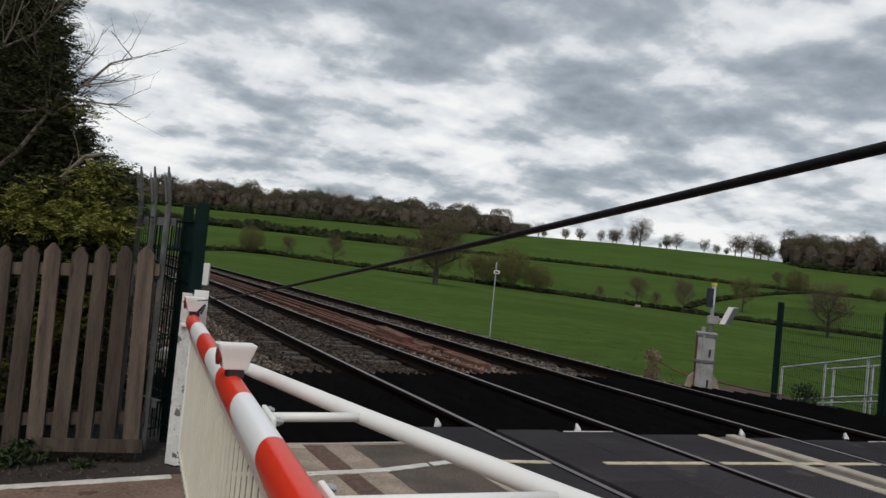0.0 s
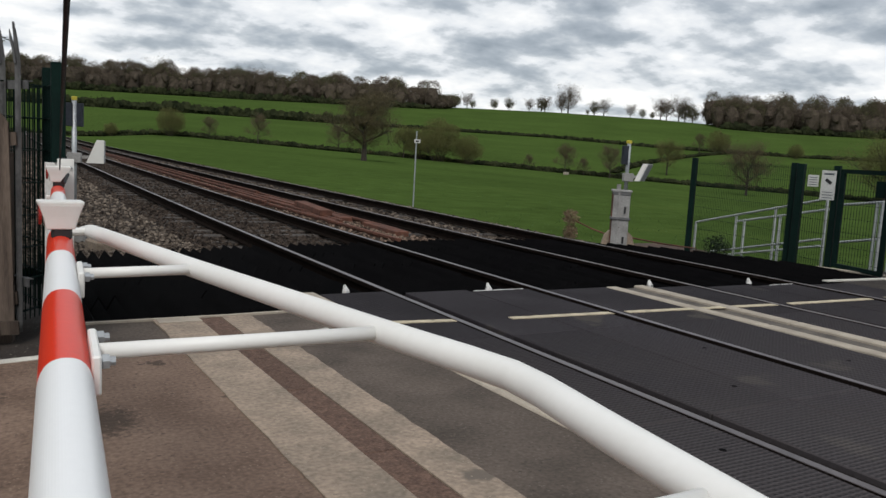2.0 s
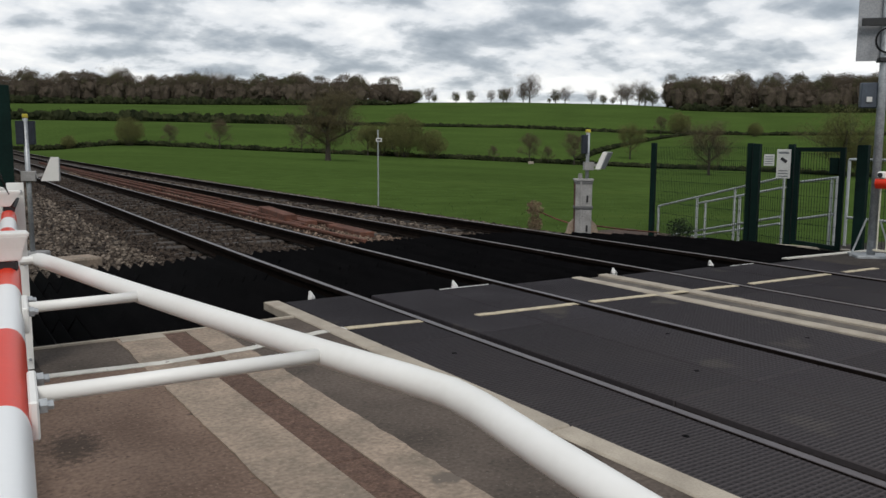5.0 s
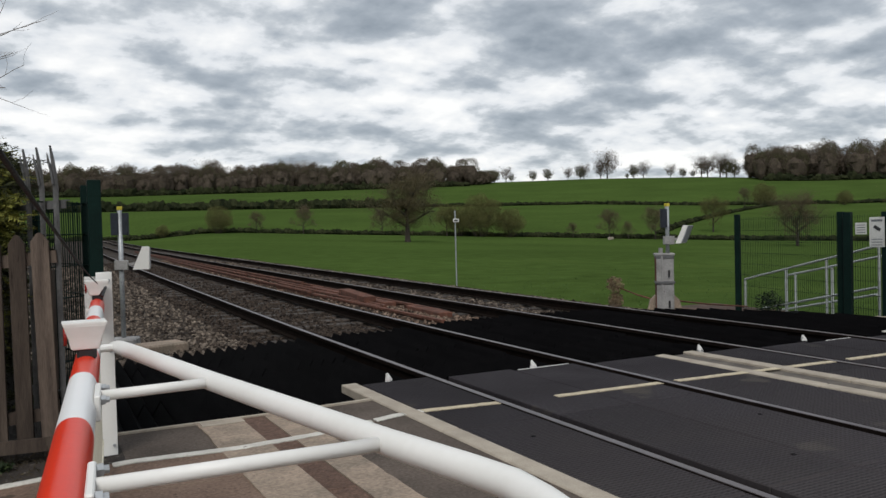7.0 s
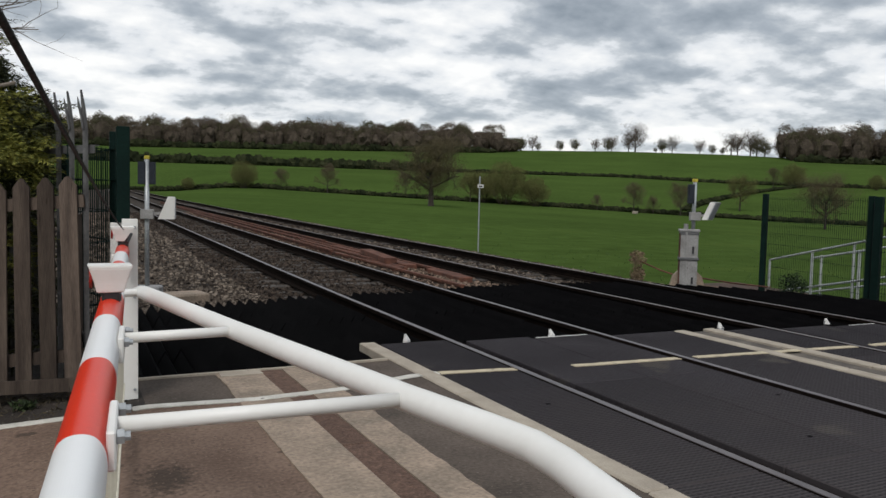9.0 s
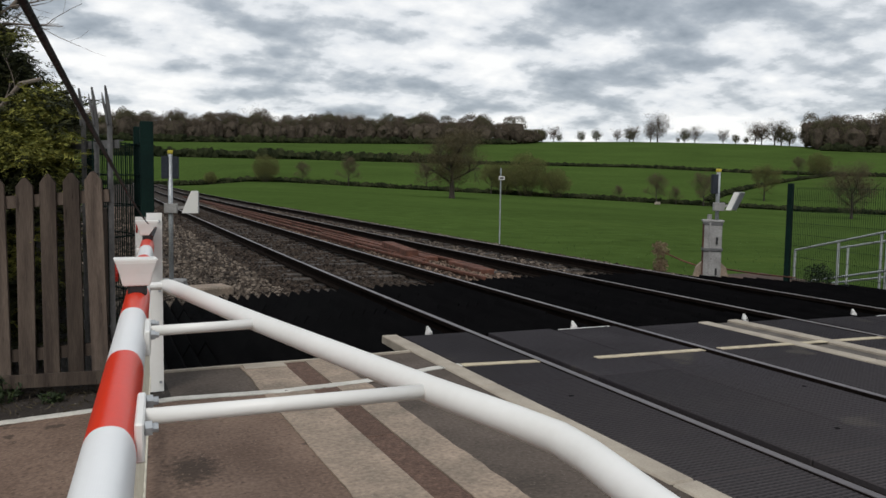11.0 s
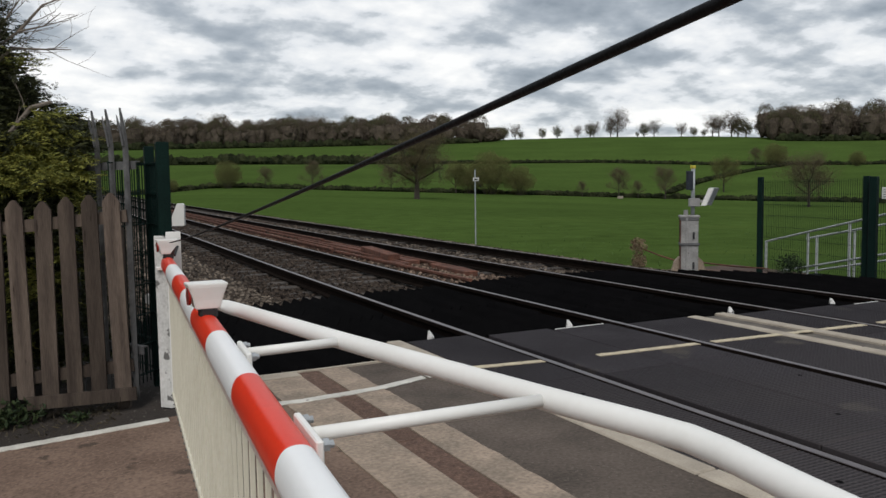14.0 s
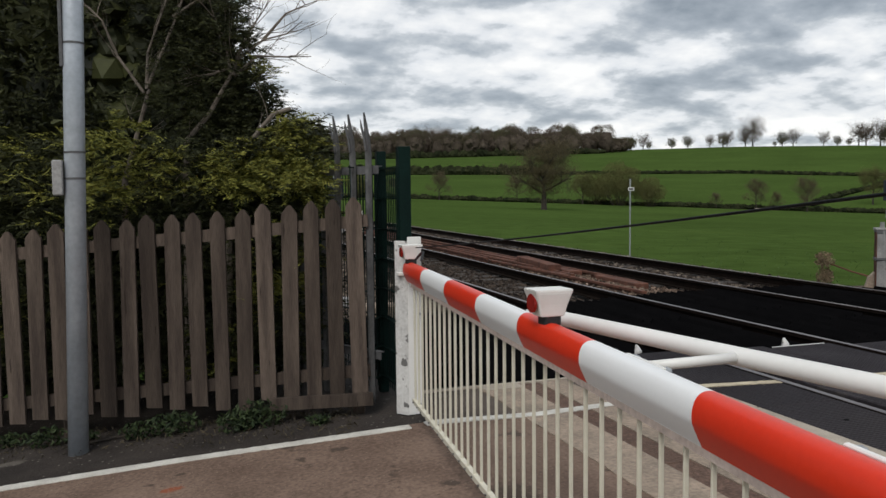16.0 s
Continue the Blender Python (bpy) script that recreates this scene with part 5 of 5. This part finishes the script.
def at_az(az, dist):
    x, y = CX + dist * math.sin(radians(az)), CY + dist * math.cos(radians(az))
    return x, y, land(x, y)


def put(ob, az, dist, turn=0, s=1.0, dz=0.0):
    x, y, z = at_az(az, dist)
    ob.location = (x, y, z + dz)
    ob.rotation_euler = (0, 0, radians(turn))
    ob.scale = (s, s, s)
    return ob


def again(ob, az, dist, turn, s, dz=0.0, sx=None):
    x, y, z = at_az(az, dist)
    c = copy_thing(ob, pose(x, y, z + dz, 0, 0, turn))
    c.scale = (sx or s, sx or s, s)
    return c


oak = far_tree("oak_tree", 3, 16.4, 14.0, 1, 52000, L_OAK, "big spreading oak with thin spring foliage in the pasture", 0.68, 0.20, 0.25, 4, 0.72)
put(oak, 24.9, 150, 40, 0.75)
ash = far_tree("field_tree", 8, 10, 6.5, 1, 12000, L_BUSH, "hedgerow tree with thin spring leaves", 0.2, 0.2, 0.2)
put(ash, 27.7, 199, 10, 0.8)
brown = far_tree("field_tree", 14, 9, 5.2, 1, 8000, L_BROWNBUD, "small budding brown tree by the hedge", 0.16, 0.2, 0.18)
put(brown, 17.6, 199, 0, 0.85)
dense = bush("spring_bush", 4, 10.2, 11, 30000, L_BUSH, "large rounded bush with thin olive spring leaves", 0.22)
put(dense, 30.2, 196, 0, 1.0)
again(dense, 11.9, 196, 90, 0.62)
again(dense, 32.2, 195, 160, 0.68)
again(dense, 8.2, 199, 200, 0.30)
again(dense, 28.7, 199, 60, 0.75)
again(brown, 17.6 - 3.2, 200, 50, 0.62)
again(brown, 23.1, 200, 150, 0.80)
again(brown, 39.1, 198, 20, 0.85)
again(brown, 42.2, 196, 70, 0.92)
again(brown, 36.6, 199, 130, 0.45)
again(brown, 40.4, 198, 130, 0.5)
again(ash, 46.0, 226, 200, 0.98)
again(dense, 49.2, 380, 10, 1.0)
again(brown, 48.0, 385, 10, 1.0)
russet = far_tree("field_tree", 21, 11, 11, 1, 20000, L_BROWNBUD, "round budding russet tree in the pasture", 0.30, 0.22, 0.22, 3, 0.65)
put(russet, 51.2, 165, 15, 0.80)
olive = far_tree("field_tree", 27, 14, 15, 1, 26000, L_BUSH, "broad olive-green tree in fresh leaf behind the gate", 0.34, 0.16, 0.26, 3, 0.75)
put(olive, 59.3, 190, 100, 0.92)
again(dense, 60.5, 192, 45, 0.9)
again(dense, 54.0, 385, 120, 0.62)

# trees along the crest
crest_full = far_tree("crest_tree", 31, 9, 9.5, 1, 7000, L_GREENW, "dark round tree on the skyline", 0.35, 0.16, 0.42, 3, 0.8)
put(crest_full, 33.9, 622, 0, 0.75)
crest_bare = far_tree("crest_tree", 32, 14, 13, 1, 8000, L_WOODS, "bare spreading tree on the skyline", 0.4, 0.16, 0.4, 3, 0.75)
put(crest_bare, 39.05, 622, 0, 1.35)
for az, sc, full, turn in ((34.95, 0.85, 1, 60), (36.35, 0.6, 0, 30), (37.2, 0.95, 1, 10), (37.45, 0.75, 0, 80), (38.6, 0.85, 0, 200), (40.4, 0.35, 1, 0), (40.85, 0.95, 1, 100), (41.5, 0.8, 0, 140), (43.3, 0.65, 0, 70), (44.1, 0.65, 1, 20), (44.75, 0.5, 1, 240), (45.3, 1.0, 0, 0), (45.7, 0.95, 0, 50), (46.5, 1.15, 0, 90), (46.9, 1.3, 1, 190), (47.4, 1.1, 1, 10), (48.3, 0.85, 0, 20), (48.6, 0.9, 0, 120), (31.2, 0.95, 1, 33), (32.0, 0.75, 0, 70), (32.4, 0.55, 1, 170)):
    again(crest_full if full else crest_bare, az, 622, turn, sc)

# woods on the hill
wood = Leaves(77)
wood_g = Leaves(78)
rw = random.Random(9)
lump, lump_g = Lumps(), Lumps()


def crowns(az0, az1, d0, d1, n, hmin, hmax):
    for _ in range(n):
        az, d = rw.uniform(az0, az1), rw.uniform(d0, d1)
        x, y, z = at_az(az, d)
        h, w = rw.uniform(hmin, hmax), rw.uniform(5.0, 8.6)
        green = rw.random() < 0.25
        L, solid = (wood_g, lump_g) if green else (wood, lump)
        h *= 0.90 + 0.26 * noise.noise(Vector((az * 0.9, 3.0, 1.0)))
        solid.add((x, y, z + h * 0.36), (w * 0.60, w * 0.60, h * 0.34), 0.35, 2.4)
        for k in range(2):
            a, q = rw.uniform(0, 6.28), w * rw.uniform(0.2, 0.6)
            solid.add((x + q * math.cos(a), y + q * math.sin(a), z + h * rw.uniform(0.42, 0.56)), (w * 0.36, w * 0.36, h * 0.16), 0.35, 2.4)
        for k in range(520):
            d = Vector((rw.gauss(0, 1), rw.gauss(0, 1), rw.gauss(0, 1) + 0.5)).normalized()
            r1 = rw.uniform(0.74, 0.95) * (1 + 0.18 * noise.noise(d * 2.0 + Vector((x, y, 0)) * 0.3))
            L.leaf((x + d.x * w * r1, y + d.y * w * r1, z + h * (0.50 + 0.50 * math.copysign(abs(d.z) ** 0.8, d.z) * r1)), 0.85)


crowns(-14, 29.6, 585, 640, 520, 17.0, 24)
crowns(29.3, 31.0, 590, 640, 14, 9, 13)
crowns(48.5, 50, 590, 640, 26, 18, 25)
crowns(49.6, 72, 585, 640, 290, 21, 29)
# core lumps carry the crowns' inner shade in their darker colour
for lu, mt, lb in ((lump, L_WOODMASS, "brown core of the hilltop woodland, coloured darker for inner shade"), (lump_g, L_WOODMASS, "same shade-brown core inside the greener hilltop trees")):
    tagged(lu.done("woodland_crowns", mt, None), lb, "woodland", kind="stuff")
w1 = wood.done("distant_woodland", L_WOODS, None)
tagged(w1, "long belt of brown leafless woodland along the hill", "woodland", kind="stuff")
w2 = wood_g.done("distant_woodland", L_GREENW, None)
tagged(w2, "greener trees mixed into the hilltop woodland", "woodland", kind="stuff")
for az, sc, turn in ((11.3, 1.5, 40), (17.2, 1.45, 130), (18.3, 1.35, 10)):
    again(crest_bare, az, 606, turn, sc)
under, under_l = Lumps(), Leaves(79)
for az0, az1 in ((-14, 29.4), (49.4, 72)):
    k = az0
    while k < az1:
        x, y, z = at_az(k, 583)
        hh = rw.uniform(3.0, 7.0)
        under.add((x, y, z + hh * 0.35), (rw.uniform(2.2, 3.4), 2.4, hh * 0.5), 0.45, 2.2)
        under_l.clump((x, y, z + hh * 0.42), (3.6, 3.2, hh * 0.62), 60, 0.7)
        k += 0.26
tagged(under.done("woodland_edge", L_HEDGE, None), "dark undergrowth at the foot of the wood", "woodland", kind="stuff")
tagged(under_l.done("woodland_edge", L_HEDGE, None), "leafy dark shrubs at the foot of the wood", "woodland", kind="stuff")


def hedge(name, az0, az1, dist, h, wide, step, n, size, label, gap=0.0, seed=1):
    L, M = Leaves(seed), Lumps()
    rnd = random.Random(seed)
    k = az0
    while k < az1:
        d = dist(k) if callable(dist) else dist
        if rnd.random() >= gap:
            x, y, z = at_az(k, d)
            hh = h * rnd.uniform(0.75, 1.2)
            M.add((x, y, z + hh * 0.33), (wide * 1.1, wide * 1.1, hh * 0.52), 0.45, 2.2)
            L.clump((x, y, z + hh * 0.45), (wide * 1.2, wide * 1.2, hh * 0.62), n, size * 0.6)
        k += step
    tagged(M.done("hedge_mass", L_HEDGE, None), label, "hedge", "field hedges", "stuff")
    ob = L.done(name, L_HEDGE, None)
    return tagged(ob, label, "hedge", "field hedges", "stuff")


hedge("field_hedge", -10, 75, 200, 1.3, 0.9, 0.22, 30, 0.55, "low dark clipped hedge across the pasture", 0.02, 1)
hedge("field_hedge", -10, 24.5, 400, 5.0, 2.2, 0.28, 44, 1.1, "tall overgrown dark hedge on the slope", 0.0, 2)
hedge("field_hedge", 24, 75, 400, 1.9, 1.2, 0.16, 26, 0.9, "thin dark hedge line on the slope", 0.02, 3)
hedge("field_hedge", 42.5, 50.2, lambda a: 215 + (a - 42.5) / 7.7 * 185, 1.6, 1.0, 0.10, 26, 0.7, "dark hedge running up the slope", 0.0, 4)

# conifer behind the picket fence
con = empty("conifer", "dense dark cypress hedge with yellow-green tips behind the fence", "conifer")
rc = random.Random(21)
dark, tips_l = Leaves(41), Leaves(42)


def frond(L, p, d, n, size):
    """A flat drooping spray: narrow scale leaves set along both sides of a rib, shorter towards its tip."""
    d = Vector(d).normalized()
    s = d.cross(Vector((0, 0, 1)))
    s = s.normalized() if s.length > 0.01 else Vector((1, 0, 0))
    s = (s + Vector((0, 0, rc.gauss(0, 0.35)))).normalized()
    for k in range(n):
        t = (k + 0.5) / n
        rib = Vector(p) + d * (t * size * 4.6) + Vector((0, 0, -0.55 * size * t * t))
        long = size * (1.25 - 0.85 * t) * rc.uniform(0.75, 1.2)
        for sg in (-1, 1):
            w = (d * 0.75 + s * sg * 0.75 + Vector((0, 0, rc.gauss(-0.05, 0.15)))).normalized()
            L.leaf(rib + w * long * 0.5, long, w, 0.42)


def inside(u, z):
    """How far the foliage reaches towards the road at a place along the fence and a height."""
    edge = float(np.interp(z, (0.0, 0.9, 1.5, 1.80, 1.90, 2.1, 2.25, 2.5, 2.8, 3.4, 4.2), (0.26, 0.26, 0.32, 0.35, 0.58, 0.67, 0.69, 0.86, 0.88, 1.12, 1.5)))
    return u - edge - 0.09 * noise.noise(Vector((0.0, 3.1, z * 3.3))) - 0.07 * noise.noise(Vector((5.0, 1.0, z * 11.0)))


for _ in range(13000):
    s = rc.uniform(0.0, 4.8) if rc.random() < 0.75 else rc.uniform(0.0, 1.2)
    z = rc.uniform(0.15, 4.6) if rc.random() < 0.8 else rc.uniform(1.1, 2.1)
    if rc.random() < 0.35:
        z = rc.uniform(1.3, 4.6)
        s += rc.random() ** 2 * 0.7 - inside(s, z)
    if inside(s, z) < rc.uniform(-0.04, 0.08):
        continue
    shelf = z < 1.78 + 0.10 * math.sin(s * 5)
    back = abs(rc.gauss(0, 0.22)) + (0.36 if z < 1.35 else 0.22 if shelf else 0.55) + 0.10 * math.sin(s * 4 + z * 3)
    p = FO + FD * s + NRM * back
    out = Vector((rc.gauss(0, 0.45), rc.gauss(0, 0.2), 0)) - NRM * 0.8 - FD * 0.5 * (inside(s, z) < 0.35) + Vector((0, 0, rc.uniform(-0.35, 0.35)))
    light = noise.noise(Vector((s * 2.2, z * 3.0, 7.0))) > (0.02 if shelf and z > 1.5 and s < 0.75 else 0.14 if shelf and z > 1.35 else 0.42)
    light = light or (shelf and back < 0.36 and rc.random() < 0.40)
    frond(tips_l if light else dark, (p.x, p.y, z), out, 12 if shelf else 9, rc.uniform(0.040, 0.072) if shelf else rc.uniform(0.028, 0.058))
part("trunk", tubem([(FO + FD * 1.6 + NRM * 1.0 + Vector((0, 0, -0.3))), (FO + FD * 1.5 + NRM * 1.0 + Vector((0, 0, 4.4)))], [0.12, 0.05], 8), M_DARKBARK, con)
# inner mass of twigs and old needles, its near-black green standing for shade inside
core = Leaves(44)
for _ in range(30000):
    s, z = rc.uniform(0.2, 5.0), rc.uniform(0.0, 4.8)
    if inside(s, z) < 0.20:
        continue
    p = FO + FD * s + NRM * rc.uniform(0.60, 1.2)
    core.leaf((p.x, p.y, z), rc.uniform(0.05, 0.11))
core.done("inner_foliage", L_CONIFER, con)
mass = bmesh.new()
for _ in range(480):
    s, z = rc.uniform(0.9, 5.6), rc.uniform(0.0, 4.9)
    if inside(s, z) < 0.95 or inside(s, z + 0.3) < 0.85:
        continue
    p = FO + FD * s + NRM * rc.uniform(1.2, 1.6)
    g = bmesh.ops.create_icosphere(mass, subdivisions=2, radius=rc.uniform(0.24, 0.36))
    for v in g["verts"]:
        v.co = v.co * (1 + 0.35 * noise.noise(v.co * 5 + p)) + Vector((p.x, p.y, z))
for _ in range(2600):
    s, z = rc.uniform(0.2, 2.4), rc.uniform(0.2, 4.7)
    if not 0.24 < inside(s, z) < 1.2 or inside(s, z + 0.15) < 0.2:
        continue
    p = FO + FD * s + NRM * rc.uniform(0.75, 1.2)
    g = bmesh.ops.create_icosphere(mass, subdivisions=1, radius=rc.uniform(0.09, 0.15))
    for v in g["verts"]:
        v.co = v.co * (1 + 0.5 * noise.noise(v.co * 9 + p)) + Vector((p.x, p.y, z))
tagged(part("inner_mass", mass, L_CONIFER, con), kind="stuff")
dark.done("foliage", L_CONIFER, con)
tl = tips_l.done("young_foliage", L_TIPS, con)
tl["label"] = "fresh yellow-green foliage tips"

# bare saplings in front of the conifer: main stems along the fence, then finer twigs


def fence_point(s, z, back):
    p = FO + FD * s + NRM * back
    return Vector((p.x, p.y, z))


SAPLINGS = (
    (51, 0.50, (((1.66, 0.1), (1.63, 1.46), (1.44, 2.07)), ((1.44, 2.07), (1.44, 2.31), (1.28, 2.68), (1.2, 3.1)), ((1.44, 2.07), (1.26, 2.51), (1.16, 2.75), (1.05, 3.2)), ((1.48, 2.05), (1.64, 2.29), (1.72, 2.52), (1.83, 2.62)), ((1.26, 2.55), (1.02, 2.70), (0.85, 2.95)))),
    (52, 0.48, (((1.2, 0.1), (1.19, 1.47), (1.17, 1.73), (1.02, 1.89), (0.87, 2.15)), ((0.87, 2.15), (0.84, 2.26), (0.66, 2.38), (0.49, 2.42), (0.38, 2.5)), ((0.87, 2.15), (0.7, 2.28), (0.5, 2.27), (0.33, 2.27)), ((0.84, 2.26), (0.74, 2.45), (0.61, 2.65)), ((0.66, 2.38), (0.5, 2.55), (0.36, 2.62)), ((0.87, 2.15), (0.92, 2.39), (1.0, 2.6)), ((0.87, 2.2), (1.0, 2.17), (1.18, 2.13)))),
    (53, 0.44, (((0.95, 0.1), (0.90, 1.3), (0.82, 1.63), (0.73, 1.73), (0.58, 1.89), (0.49, 1.93)),)),
)
for seed, back, stems in SAPLINGS:
    rnd = random.Random(seed)
    t = empty("bare_sapling", "bare pale-barked sapling in front of the conifer", "sapling", "bare saplings")
    twig_bm = bmesh.new()
    for k, line in enumerate(stems):
        bm, tp = bmesh.new(), []
        r0 = 0.028 if k == 0 else 0.0115
        pts = [fence_point(s + rnd.uniform(-0.01, 0.01), z, back + rnd.uniform(-0.03, 0.03)) for s, z in line]
        tube(bm, pts, [r0 * (1 - (0.55 if k == 0 else 0.8) * i / (len(pts) - 1)) for i in range(len(pts))], 7, False)
        for _ in range(3 if k == 0 else 7):
            i = rnd.randint(1, len(pts) - 1)
            a = pts[i - 1].lerp(pts[i], rnd.random())
            d = (pts[i] - pts[i - 1]).normalized() + Vector((rnd.gauss(0.15, 0.5), rnd.gauss(0, 0.3), rnd.gauss(0.1, 0.45)))
            branches(twig_bm, rnd, a, d, rnd.uniform(0.14, 0.30), 0.0036, 1, tp, 0.5, 0.08, (2, 3), 5)
        part("stem" if k == 0 else "branch", bm, M_BARK, t)
    tagged(part("fine_twig", twig_bm, M_BARK, t), kind="stuff")

# weeds along the foot of the fence and by the far fence
for k, (s, sz, n) in enumerate(((0.62, 0.13, 110), (0.74, 0.10, 80), (1.15, 0.11, 90), (1.35, 0.08, 60), (1.7, 0.06, 40), (1.9, 0.09, 60), (2.15, 0.07, 50), (2.4, 0.09, 60), (2.75, 0.10, 70), (0.25, 0.05, 30))):
    p, _, ft = fline(s)
    q = p - NRM * (0.07 + 0.05 * (k % 2))
    L = Leaves(100 + k)
    g0 = fall(q.x)
    L.clump((q.x, q.y, g0 + sz * 0.62), (sz * 1.5, sz * 0.7, sz * 0.75), n * 2, 0.042)
    w = L.done("weed_clump", L_WEED, None)
    tagged(w, "low green weeds at the foot of the picket fence", "weeds", "weeds by the fence")
L = Leaves(120)
for _ in range(2600):
    s = rc.uniform(0, 3.6)
    p, _, ft = fline(s)
    q = p - NRM * (-0.12 + 0.5 * rc.random() ** 2)
    L.leaf((q.x, q.y, fall(q.x) + rc.uniform(0.0, 0.03)), rc.uniform(0.014, 0.060), (rc.gauss(0, 1), rc.gauss(0, 1), 0.6), 0.3)
lit = L.done("leaf_litter", L_DEAD, None)
tagged(lit, "brown dead grass and leaf litter along the fence", "leaf litter", kind="stuff")
stick = link("fallen_stick", tubem([(-4.60, 0.60, fall(-4.6) + 0.010), (-4.45, 0.63, fall(-4.45) + 0.014), (-4.27, 0.61, fall(-4.27) + 0.012)], [0.006, 0.008, 0.005], 6), M_DARKBARK)
tagged(stick, "thin brown stick lying on the dark footway", "stick")
for k, (x, y, z, sz, mt, lb) in enumerate(((8.75, 5.05, -0.2, 0.26, L_WEED, "small dark green shrub behind the mesh fence"), (5.70, 5.60, 0.02, 0.15, L_RED, "dry russet tuft beside the far track"), (5.69, 5.60, 0.27, 0.17, L_RED, "dry russet tuft beside the far track"))):
    L = Leaves(130 + k)
    L.clump((x, y, z), (sz * (0.8 if k else 1.0), sz, sz * 0.95), 420, 0.06 if k == 0 else 0.045)
    w = L.done("shrub", mt, None)
    tagged(w, lb, "shrub", "small shrubs")
# grass tufts on the nearer pasture
gr = Leaves(150)
for _ in range(9000):
    d = 12 + 42 * rc.random() ** 1.6
    az = rc.uniform(8, 66)
    x, y, z = at_az(az, d)
    if x - bend(y) < 6.9 and y > 0 or x < 9.5 and y < 7:
        continue
    gr.leaf((x, y, z + 0.03), rc.uniform(0.05, 0.10), (rc.gauss(0, 0.8), rc.gauss(0, 0.8), 1), 0.4)
L_GRASS = island_material("grass_blades", (0.036, 0.075, 0.013), (0.065, 0.115, 0.022))
gt = gr.done("grass_tufts", L_GRASS, None)
tagged(gt, "tufts of bright green pasture grass", "grass", kind="stuff")

trough = link("water_trough", boxm((0, 0, 0.3), (1.6, 0.6, 0.6), None, 0.05), M_KERB)
put(trough, 39.2, 190, 20)
tagged(trough, "small pale water trough in the pasture", "trough")
